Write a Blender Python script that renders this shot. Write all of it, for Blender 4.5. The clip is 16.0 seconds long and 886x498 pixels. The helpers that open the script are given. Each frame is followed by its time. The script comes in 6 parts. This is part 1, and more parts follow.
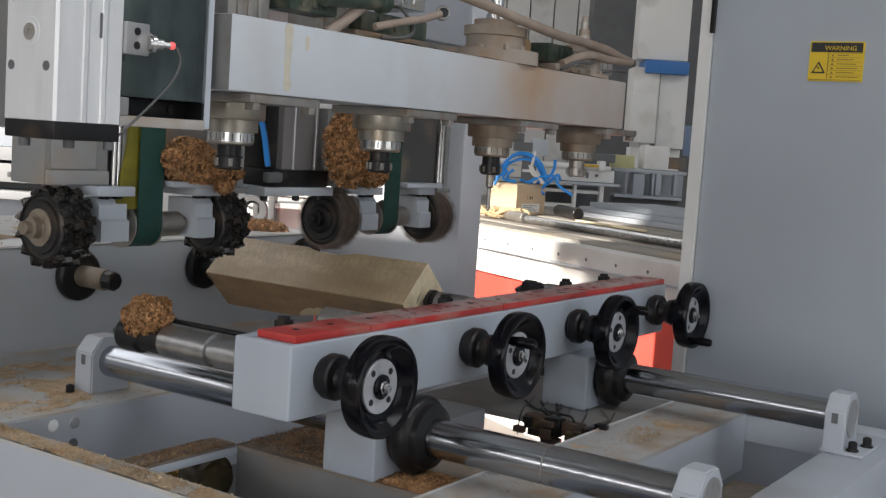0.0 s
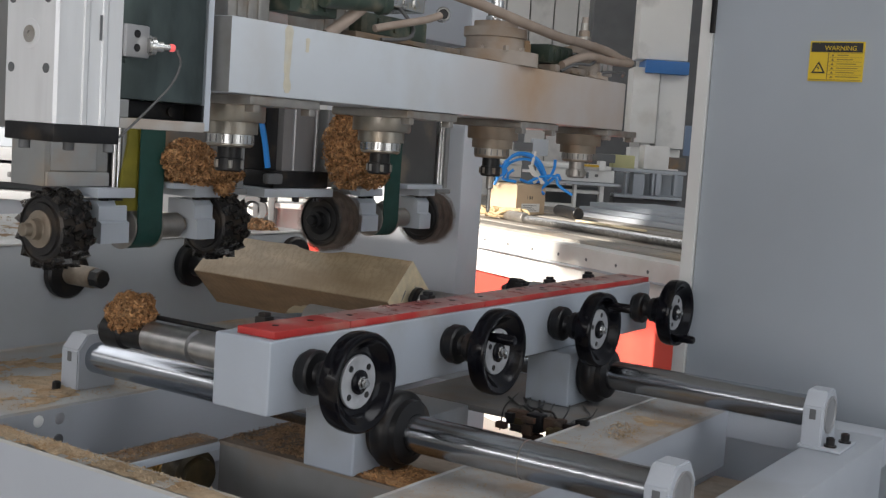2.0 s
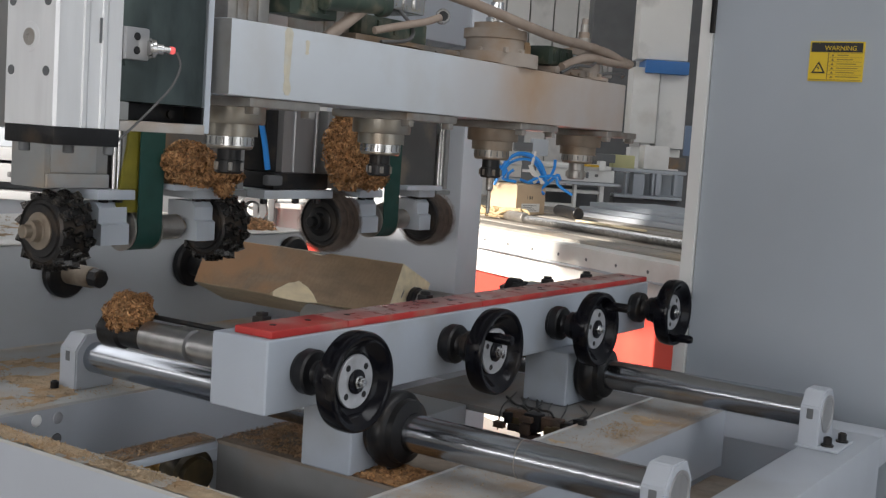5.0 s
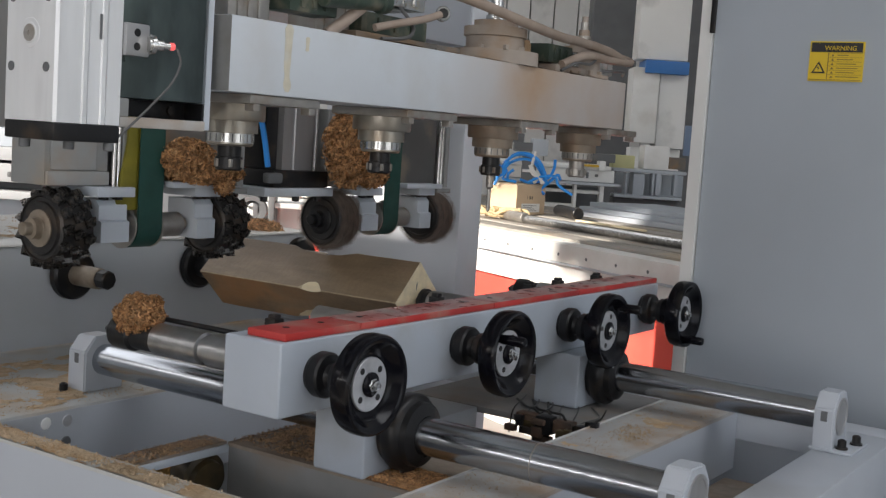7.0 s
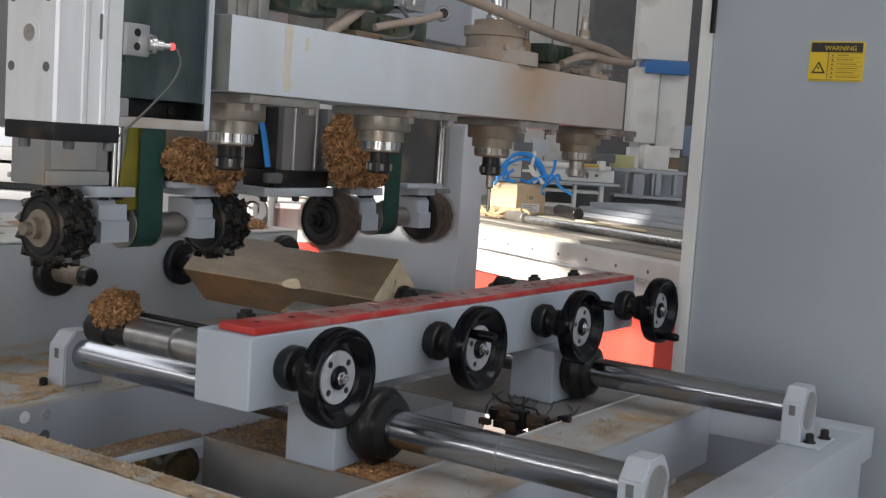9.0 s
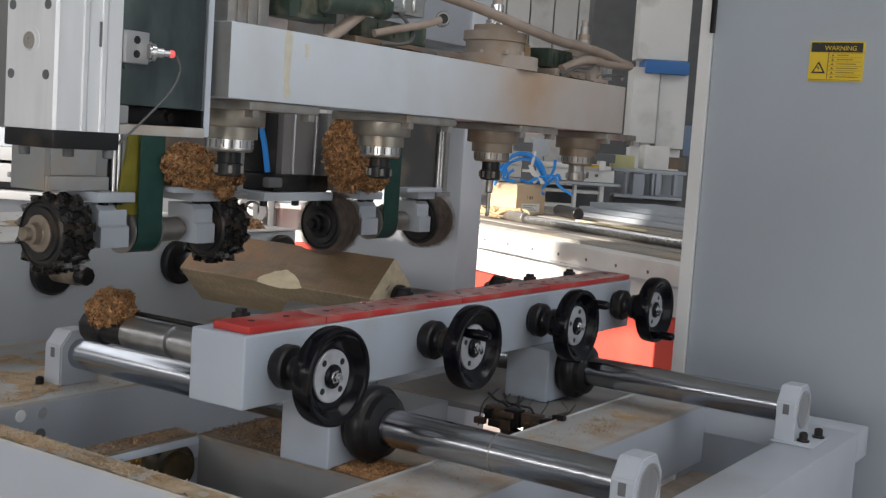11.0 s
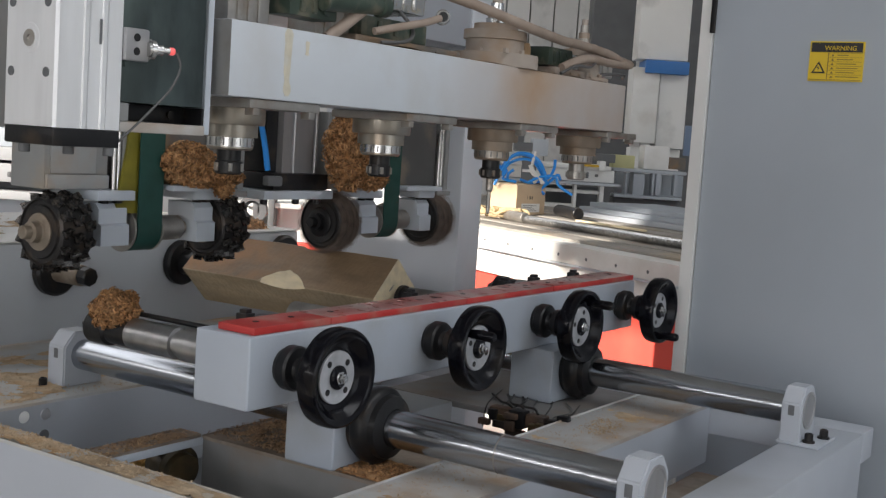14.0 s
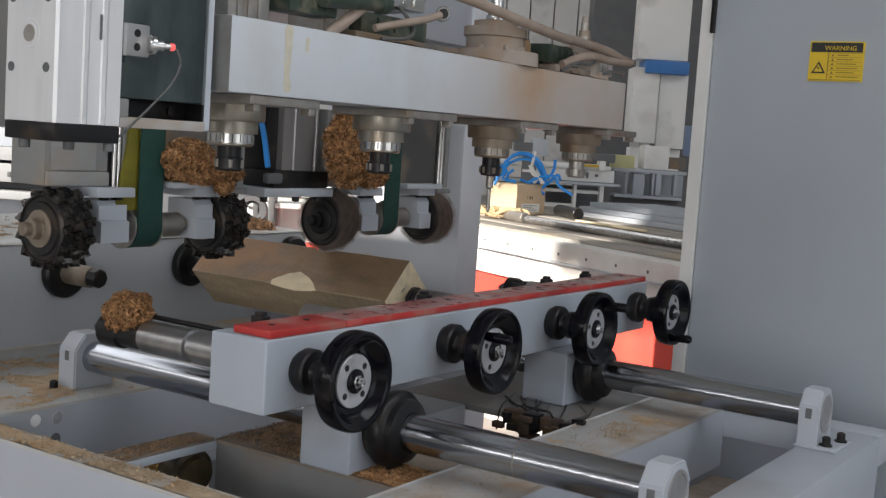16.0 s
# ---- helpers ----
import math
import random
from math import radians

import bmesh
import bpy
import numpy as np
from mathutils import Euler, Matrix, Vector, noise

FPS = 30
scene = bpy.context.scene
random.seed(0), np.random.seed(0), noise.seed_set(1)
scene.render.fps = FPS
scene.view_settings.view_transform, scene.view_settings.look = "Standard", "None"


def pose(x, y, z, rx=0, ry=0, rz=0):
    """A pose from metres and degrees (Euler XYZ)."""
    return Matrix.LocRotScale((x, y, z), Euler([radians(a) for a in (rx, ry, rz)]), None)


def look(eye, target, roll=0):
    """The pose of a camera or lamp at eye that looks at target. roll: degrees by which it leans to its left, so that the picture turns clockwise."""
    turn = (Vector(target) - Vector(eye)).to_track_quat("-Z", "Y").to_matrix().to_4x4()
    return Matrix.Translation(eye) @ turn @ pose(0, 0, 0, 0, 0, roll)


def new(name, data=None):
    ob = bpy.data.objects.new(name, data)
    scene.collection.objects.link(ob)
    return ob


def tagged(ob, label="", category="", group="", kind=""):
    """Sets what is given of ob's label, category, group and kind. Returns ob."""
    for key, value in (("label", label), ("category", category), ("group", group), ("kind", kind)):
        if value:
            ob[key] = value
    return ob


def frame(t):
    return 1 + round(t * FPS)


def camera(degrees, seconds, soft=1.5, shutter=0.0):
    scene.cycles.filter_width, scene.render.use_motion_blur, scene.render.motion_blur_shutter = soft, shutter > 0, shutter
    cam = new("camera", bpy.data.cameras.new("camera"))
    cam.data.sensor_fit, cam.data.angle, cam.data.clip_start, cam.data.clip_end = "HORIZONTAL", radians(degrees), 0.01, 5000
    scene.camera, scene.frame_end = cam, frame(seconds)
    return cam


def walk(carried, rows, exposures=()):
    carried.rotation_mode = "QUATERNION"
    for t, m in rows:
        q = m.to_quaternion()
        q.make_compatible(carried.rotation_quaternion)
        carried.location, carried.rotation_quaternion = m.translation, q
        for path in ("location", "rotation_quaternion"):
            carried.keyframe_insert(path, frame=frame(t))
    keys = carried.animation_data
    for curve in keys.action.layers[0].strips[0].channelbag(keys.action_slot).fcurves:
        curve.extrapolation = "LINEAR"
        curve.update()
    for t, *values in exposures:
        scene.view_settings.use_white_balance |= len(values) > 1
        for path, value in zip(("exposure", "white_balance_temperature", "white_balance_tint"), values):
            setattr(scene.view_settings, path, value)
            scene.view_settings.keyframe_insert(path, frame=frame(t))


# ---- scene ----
EYE = Vector((0.0, 0.0, 1.35))
PITCH, YAW, ROLL = radians(5.402), radians(33.641), 3.812
AIM = Vector((-math.sin(YAW) * math.cos(PITCH), math.cos(YAW) * math.cos(PITCH), -math.sin(PITCH)))
cam = camera(41.316, 16.0, soft=1.35, shutter=0.5)
STILL = look(EYE, EYE + AIM, ROLL)
walk(cam, [(0.0, STILL), (16.0, STILL)], [(0.0, 0.89, 6500, 13), (16.0, 0.89, 6500, 13)])

# ---- light ----
world = bpy.data.worlds.new("sky")
scene.world = world
world.use_nodes = True
wn = world.node_tree
sky = wn.nodes.new("ShaderNodeTexSky")
sky.sky_type, sky.sun_disc = "NISHITA", False
sky.sun_elevation, sky.sun_rotation = radians(22.3), radians(204)
wn.links.new(sky.outputs[0], wn.nodes["Background"].inputs[0])
wn.nodes["Background"].inputs[1].default_value = 0.05


def lamp(name, kind, m, energy, color, sx=1.0, sy=1.0, angle=0.01):
    data = bpy.data.lights.new(name, kind)
    data.energy, data.color = energy, color
    if kind == "AREA":
        data.shape, data.size, data.size_y = "RECTANGLE", sx, sy
    if kind == "SUN":
        data.angle = angle
    ob = new(name, data)
    ob.matrix_world = m
    return ob


SUN_WAY = Vector((0.36, 0.8, -0.36))
lamp("sun", "SUN", look((0, 0, 20), Vector((0, 0, 20)) + SUN_WAY), 5.0, (1.0, 0.93, 0.82), angle=radians(0.6))
# added fill lamps for unseen daylight, set at roof strips, gates and high windows
lamp("roof_fill_a", "AREA", look((3.5, 2.0, 6.75), (3.5, 2.0, 0)), 205, (0.93, 0.97, 1.0), 2.0, 14)
lamp("roof_fill_b", "AREA", look((-8.4, 2.0, 6.75), (-8.4, 2.0, 0)), 140, (0.95, 0.98, 1.0), 2.6, 14)
lamp("east_fill", "AREA", look((7.9, 1.0, 2.4), (0, 1.0, 1.6)), 42, (0.94, 0.97, 1.0), 5.0, 4.0)
# narrow strip lamp added to draw a bright line along the guide shafts
lamp("ribbon_fill", "AREA", look((-4.5, -5.92, 2.675), (-4.5, 2, 2.675)), 25, (0.96, 0.98, 1.0), 5.8, 0.3)
lamp("south_fill", "AREA", look((1.6, -5.85, 2.2), (1.0, 2, 1.6)), 82, (0.97, 0.98, 1.0), 4.6, 3.4)
lamp("window_fill", "AREA", look((-9.2, -5.85, 5.5), (-7.0, 2, 1.0)), 30, (1.0, 0.97, 0.92), 4.2, 2.0)


# ---- materials ----
def mat(name, base, rough=0.5, metal=0.0, vary=0.08, scale=9.0, grime=None, grime_amount=0.0, grime_scale=3.0,
        bump=0.0, bump_scale=120.0, stretch=(1, 1, 1), coat=0.0, emit=None, emit_strength=0.0, gloss=0.5):
    m = bpy.data.materials.new(name)
    m.use_nodes = True
    nt = m.node_tree
    bsdf = nt.nodes["Principled BSDF"]
    coord = nt.nodes.new("ShaderNodeTexCoord")
    mapping = nt.nodes.new("ShaderNodeMapping")
    mapping.inputs["Scale"].default_value = stretch
    nt.links.new(coord.outputs["Object"], mapping.inputs[0])

    def noise_node(sc, detail=5.0):
        n = nt.nodes.new("ShaderNodeTexNoise")
        n.inputs["Scale"].default_value, n.inputs["Detail"].default_value = sc, detail
        nt.links.new(mapping.outputs[0], n.inputs["Vector"])
        return n

    fine = noise_node(scale)
    ramp = nt.nodes.new("ShaderNodeValToRGB")
    ramp.color_ramp.elements[0].position, ramp.color_ramp.elements[1].position = 0.3, 0.7
    ramp.color_ramp.elements[0].color = [c * (1 - vary) for c in base] + [1]
    ramp.color_ramp.elements[1].color = [min(1, c * (1 + vary)) for c in base] + [1]
    nt.links.new(fine.outputs[0], ramp.inputs[0])
    colour = ramp.outputs[0]
    if grime:
        patch = noise_node(grime_scale, 7.0)
        cut = nt.nodes.new("ShaderNodeValToRGB")
        cut.color_ramp.elements[0].position, cut.color_ramp.elements[1].position = 0.62 - 0.25 * grime_amount, 0.85 - 0.2 * grime_amount
        mix = nt.nodes.new("ShaderNodeMix")
        mix.data_type = "RGBA"
        nt.links.new(patch.outputs[0], cut.inputs[0])
        nt.links.new(cut.outputs[0], mix.inputs["Factor"])
        nt.links.new(colour, mix.inputs["A"])
        mix.inputs["B"].default_value = [*grime, 1]
        colour = mix.outputs["Result"]
    nt.links.new(colour, bsdf.inputs["Base Color"])
    wear = nt.nodes.new("ShaderNodeMapRange")
    wear.inputs["To Min"].default_value, wear.inputs["To Max"].default_value = max(0.02, rough * 0.8), min(1, rough * 1.25)
    nt.links.new(noise_node(scale * 2.3).outputs[0], wear.inputs["Value"])
    nt.links.new(wear.outputs[0], bsdf.inputs["Roughness"])
    bsdf.inputs["Metallic"].default_value = metal
    bsdf.inputs["Coat Weight"].default_value = coat
    bsdf.inputs["Specular IOR Level"].default_value = gloss
    if bump:
        b = nt.nodes.new("ShaderNodeBump")
        b.inputs["Strength"].default_value, b.inputs["Distance"].default_value = bump, 0.002
        nt.links.new(noise_node(bump_scale).outputs[0], b.inputs["Height"])
        nt.links.new(b.outputs[0], bsdf.inputs["Normal"])
    if emit:
        bsdf.inputs["Emission Color"].default_value = [*emit, 1]
        bsdf.inputs["Emission Strength"].default_value = emit_strength
    return m


DUST = (0.36, 0.24, 0.14)
GREY = mat("grey_machine_paint", (0.45, 0.48, 0.525), 0.42, vary=0.03, scale=4, grime=(0.36, 0.37, 0.38), grime_amount=0.35, bump=0.08, bump_scale=220)
BEAM_GREY = mat("pale_blue_grey_paint", (0.54, 0.59, 0.65), 0.38, vary=0.03, scale=5, grime=(0.46, 0.46, 0.45), grime_amount=0.2, bump=0.08, bump_scale=200)
COLUMN_PAINT = mat("pale_column_paint", (0.66, 0.69, 0.735), 0.4, vary=0.03, scale=5, grime=(0.58, 0.59, 0.60), grime_amount=0.3, bump=0.08, bump_scale=200)
TAIL_GREY = mat("blue_grey_cast_paint", (0.43, 0.475, 0.535), 0.4, vary=0.04, scale=6, grime=(0.37, 0.385, 0.40), grime_amount=0.4, grime_scale=6, bump=0.12, bump_scale=160)
PANEL = mat("grey_sheet_paint", (0.40, 0.44, 0.485), 0.45, vary=0.03, scale=2, grime=(0.36, 0.395, 0.43), grime_amount=0.4, grime_scale=1.2, bump=0.05, bump_scale=150)
HEADSTOCK = mat("headstock_grey_paint", (0.425, 0.45, 0.475), 0.5, vary=0.05, scale=3, grime=(0.38, 0.39, 0.39), grime_amount=0.35, bump=0.05)
DUSTY = mat("dusty_grey_paint", (0.47, 0.47, 0.46), 0.6, vary=0.06, scale=8, grime=DUST, grime_amount=0.75, grime_scale=7, bump=0.25, bump_scale=300)
DUSTY_DARK = mat("dusty_dark_steel", (0.16, 0.145, 0.13), 0.6, vary=0.15, scale=12, grime=(0.30, 0.19, 0.10), grime_amount=0.8, grime_scale=9, bump=0.3, bump_scale=300)
STEEL = mat("ground_steel", (0.42, 0.44, 0.47), 0.205, 1.0, vary=0.06, scale=14, grime=(0.34, 0.35, 0.365), grime_amount=0.4, grime_scale=5)
CHROME = mat("bright_chrome", (0.60, 0.60, 0.59), 0.22, 1.0, vary=0.06, scale=20, grime=(0.4, 0.37, 0.33), grime_amount=0.2)
DULL_STEEL = mat("dull_cast_steel", (0.42, 0.40, 0.37), 0.42, 0.85, vary=0.12, scale=30, grime=(0.30, 0.22, 0.15), grime_amount=0.5, grime_scale=12, bump=0.15)
ALU = mat("brushed_aluminium", (0.80, 0.81, 0.82), 0.40, 0.35, vary=0.08, scale=25, grime=(0.42, 0.42, 0.42), grime_amount=0.65, grime_scale=7, stretch=(1, 1, 0.12), bump=0.08, bump_scale=260)
DULL_ALU = mat("dull_aluminium", (0.38, 0.38, 0.385), 0.38, 0.6, vary=0.06, scale=25, grime=(0.33, 0.31, 0.29), grime_amount=0.4, grime_scale=10, stretch=(1, 1, 0.15))
BLACK = mat("black_bakelite", (0.004, 0.004, 0.006), 0.17, vary=0.2, scale=20, grime=(0.02, 0.017, 0.014), grime_amount=0.2, grime_scale=18, gloss=0.2)
MATT_BLACK = mat("matt_black_plastic", (0.010, 0.010, 0.011), 0.36, vary=0.2, scale=20, gloss=0.35, grime=(0.06, 0.042, 0.028), grime_amount=0.3, grime_scale=18, bump=0.2)
OILED = mat("oily_dark_plate", (0.06, 0.078, 0.078), 0.3, 0.5, vary=0.5, scale=14, grime=(0.115, 0.15, 0.145), grime_amount=0.7, grime_scale=11, stretch=(1, 1, 0.4))
RED = mat("red_painted_strip", (0.50, 0.045, 0.04), 0.35, vary=0.1, scale=12, grime=(0.42, 0.22, 0.17), grime_amount=0.4, grime_scale=12, bump=0.1)
BASE_RED = mat("red_base_paint", (0.76, 0.08, 0.055), 0.5, vary=0.06, scale=3, grime=(0.5, 0.12, 0.08), grime_amount=0.3)
WHITE = mat("white_machine_paint", (0.74, 0.74, 0.72), 0.45, vary=0.04, scale=4, grime=(0.55, 0.52, 0.47), grime_amount=0.4)
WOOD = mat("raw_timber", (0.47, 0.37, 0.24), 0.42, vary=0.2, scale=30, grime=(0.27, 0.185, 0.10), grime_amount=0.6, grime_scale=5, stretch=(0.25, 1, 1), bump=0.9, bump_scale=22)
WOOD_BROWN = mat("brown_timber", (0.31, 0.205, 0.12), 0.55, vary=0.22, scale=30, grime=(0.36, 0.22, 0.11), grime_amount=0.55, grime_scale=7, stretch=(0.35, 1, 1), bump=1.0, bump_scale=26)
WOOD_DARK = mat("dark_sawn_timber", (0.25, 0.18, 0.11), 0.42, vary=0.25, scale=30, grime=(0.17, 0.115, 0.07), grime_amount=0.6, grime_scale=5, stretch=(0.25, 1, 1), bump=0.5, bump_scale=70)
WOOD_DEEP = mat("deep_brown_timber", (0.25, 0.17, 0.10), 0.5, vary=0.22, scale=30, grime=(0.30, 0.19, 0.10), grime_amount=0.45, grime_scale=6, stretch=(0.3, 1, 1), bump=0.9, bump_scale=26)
CUT_WOOD = mat("fresh_cut_timber", (0.80, 0.68, 0.46), 0.6, vary=0.14, scale=40, grime=(0.5, 0.34, 0.17), grime_amount=0.3, stretch=(0.3, 1, 1), bump=0.4, bump_scale=160)
CHIPS = mat("wood_shavings", (0.40, 0.205, 0.085), 0.85, vary=0.3, scale=60, grime=(0.55, 0.33, 0.16), grime_amount=0.45, grime_scale=45, bump=0.3)
PALE_CHIPS = mat("fresh_orange_shavings", (0.60, 0.36, 0.19), 0.8, vary=0.4, scale=90, bump=0.4)
SHAVINGS = mat("pale_sawdust", (0.54, 0.41, 0.27), 0.9, vary=0.2, scale=40, grime=(0.44, 0.27, 0.13), grime_amount=0.55, grime_scale=22, bump=0.8, bump_scale=420)
DARK_SAWDUST = mat("brown_sawdust", (0.30, 0.19, 0.11), 0.9, vary=0.3, scale=60, grime=(0.46, 0.30, 0.16), grime_amount=0.6, grime_scale=40, bump=0.9, bump_scale=380)
BELT = mat("green_drive_belt", (0.013, 0.062, 0.05), 0.6, vary=0.15, scale=20, grime=(0.03, 0.08, 0.06), grime_amount=0.4)
YELLOW_BELT = mat("yellow_belt_lining", (0.19, 0.165, 0.015), 0.6, vary=0.25, scale=16)
BLUE = mat("blue_air_hose", (0.015, 0.28, 0.82), 0.3, vary=0.05)
CLEAR = mat("white_air_hose", (0.7, 0.7, 0.68), 0.4, vary=0.05)
HOSE_METAL = mat("ribbed_hose_metal", (0.42, 0.41, 0.40), 0.32, 0.9, vary=0.15, scale=20)
CABLE = mat("dark_grey_cable", (0.10, 0.10, 0.10), 0.5)
CARD = mat("brown_cardboard", (0.56, 0.42, 0.28), 0.85, vary=0.05, scale=12, bump=0.1)
PAPER = mat("white_paper_label", (0.72, 0.72, 0.70), 0.7, vary=0.02)
FADED_INK = mat("faded_ink", (0.22, 0.16, 0.03), 0.6, vary=0.1)
INK = mat("black_ink", (0.02, 0.02, 0.02), 0.6, vary=0.1)
YELLOW = mat("yellow_vinyl", (0.72, 0.50, 0.02), 0.45, vary=0.03)
LED_RED = mat("red_lit_led", (0.55, 0.07, 0.06), 0.3, emit=(1.0, 0.16, 0.16), emit_strength=0.38)
CUTTER_MAT = mat("cutter_black_steel", (0.022, 0.021, 0.021), 0.45, 0.3, vary=0.3, scale=40, grime=(0.09, 0.066, 0.048), grime_amount=0.45, grime_scale=25, bump=0.3)
TOOTH_MAT = mat("cutter_tooth_steel", (0.05, 0.047, 0.045), 0.27, 0.7, vary=0.4, scale=60, grime=(0.17, 0.145, 0.12), grime_amount=0.45, grime_scale=90)
CONCRETE = mat("workshop_concrete", (0.30, 0.29, 0.27), 0.75, vary=0.1, scale=2, grime=(0.22, 0.21, 0.20), grime_amount=0.5, grime_scale=0.8, bump=0.2)
WALL = mat("hall_wall_paint", (0.48, 0.48, 0.47), 0.8, vary=0.05, scale=1.5, grime=(0.52, 0.52, 0.50), grime_amount=0.4, grime_scale=0.6, stretch=(4, 4, 0.4))
DARK_GREY = mat("dark_grey_paint", (0.13, 0.135, 0.14), 0.6, vary=0.08)
BLUE_PAINT = mat("blue_stripe_paint", (0.03, 0.16, 0.45), 0.4, vary=0.06)
BRASS = mat("oily_brass", (0.45, 0.27, 0.09), 0.35, 0.8, vary=0.2, scale=20)
ROPE = mat("jute_rope", (0.55, 0.42, 0.24), 0.9, vary=0.3, scale=60, bump=0.5)
OILY_BROWN = mat("oily_brown_cast", (0.09, 0.065, 0.03), 0.35, 0.3, vary=0.3, scale=25, grime=(0.03, 0.025, 0.02), grime_amount=0.5, grime_scale=15, bump=0.3)
RUST_BROWN = mat("rusty_brown_plug", (0.085, 0.05, 0.032), 0.55, vary=0.3, scale=30, grime=(0.03, 0.026, 0.024), grime_amount=0.6, grime_scale=20, bump=0.3)
DUST_TOP = mat("sawdust_coated_steel", (0.25, 0.205, 0.165), 0.75, vary=0.2, scale=30, grime=(0.20, 0.15, 0.11), grime_amount=0.7, grime_scale=12, bump=0.5, bump_scale=350)
DUST_EDGE = mat("sawdust_smeared_paint", (0.50, 0.50, 0.48), 0.65, vary=0.06, scale=20, grime=(0.50, 0.38, 0.25), grime_amount=0.8, grime_scale=9, stretch=(0.6, 1, 1), bump=0.4, bump_scale=350)
DUSTY_LIGHT = mat("lightly_dusted_paint", (0.50, 0.51, 0.50), 0.6, vary=0.05, scale=12, grime=(0.50, 0.38, 0.25), grime_amount=0.6, grime_scale=5, bump=0.3, bump_scale=300)
WHITE_PLUG = mat("white_plastic_plug", (0.88, 0.88, 0.86), 0.4)
GOLD = mat("yellow_plastic", (0.6, 0.38, 0.03), 0.5)

PLATE = mat("grey_machined_plate", (0.52, 0.53, 0.55), 0.38, 0.5, vary=0.1, scale=40, grime=(0.36, 0.37, 0.38), grime_amount=0.4, grime_scale=30)
# lighter brown stands for knife glints smeared round the spinning rim
BLURRED_TOOTH = mat("blur_brown_tooth_steel", (0.17, 0.13, 0.105), 0.5, 0.2, vary=0.25, scale=40)
MOTOR_DUST = mat("brown_dust_on_motor", (0.36, 0.31, 0.265), 0.65, vary=0.12, scale=14, grime=(0.31, 0.215, 0.14), grime_amount=0.75, grime_scale=12, bump=0.25, bump_scale=300)
TAN_HOSE = mat("tan_dusty_hose", (0.34, 0.27, 0.22), 0.6, vary=0.12, scale=18, grime=(0.25, 0.185, 0.14), grime_amount=0.6, grime_scale=10, bump=0.15)
QUILL = mat("brushed_quill_steel", (0.44, 0.44, 0.44), 0.33, 1.0, vary=0.12, scale=30, grime=(0.28, 0.27, 0.26), grime_amount=0.5, grime_scale=14)
DECK = mat("scuffed_grey_deck", (0.21, 0.205, 0.20), 0.5, vary=0.12, scale=8, grime=(0.24, 0.18, 0.13), grime_amount=0.4, grime_scale=6, bump=0.15)
PIN_STEEL = mat("grimy_brown_pin_steel", (0.27, 0.225, 0.175), 0.48, 0.4, vary=0.15, scale=30, grime=(0.17, 0.12, 0.08), grime_amount=0.6, grime_scale=20, bump=0.15)
OFF_WHITE = mat("grey_white_machine_paint", (0.47, 0.485, 0.50), 0.5, vary=0.05, scale=4, grime=(0.38, 0.385, 0.39), grime_amount=0.4)
# red with grey patches that paint in a glossy sheen
RED_SHEEN = mat("grey_sheen_red_strip", (0.36, 0.07, 0.06), 0.28, vary=0.2, scale=16, grime=(0.40, 0.34, 0.32), grime_amount=0.95, grime_scale=9, bump=0.15)


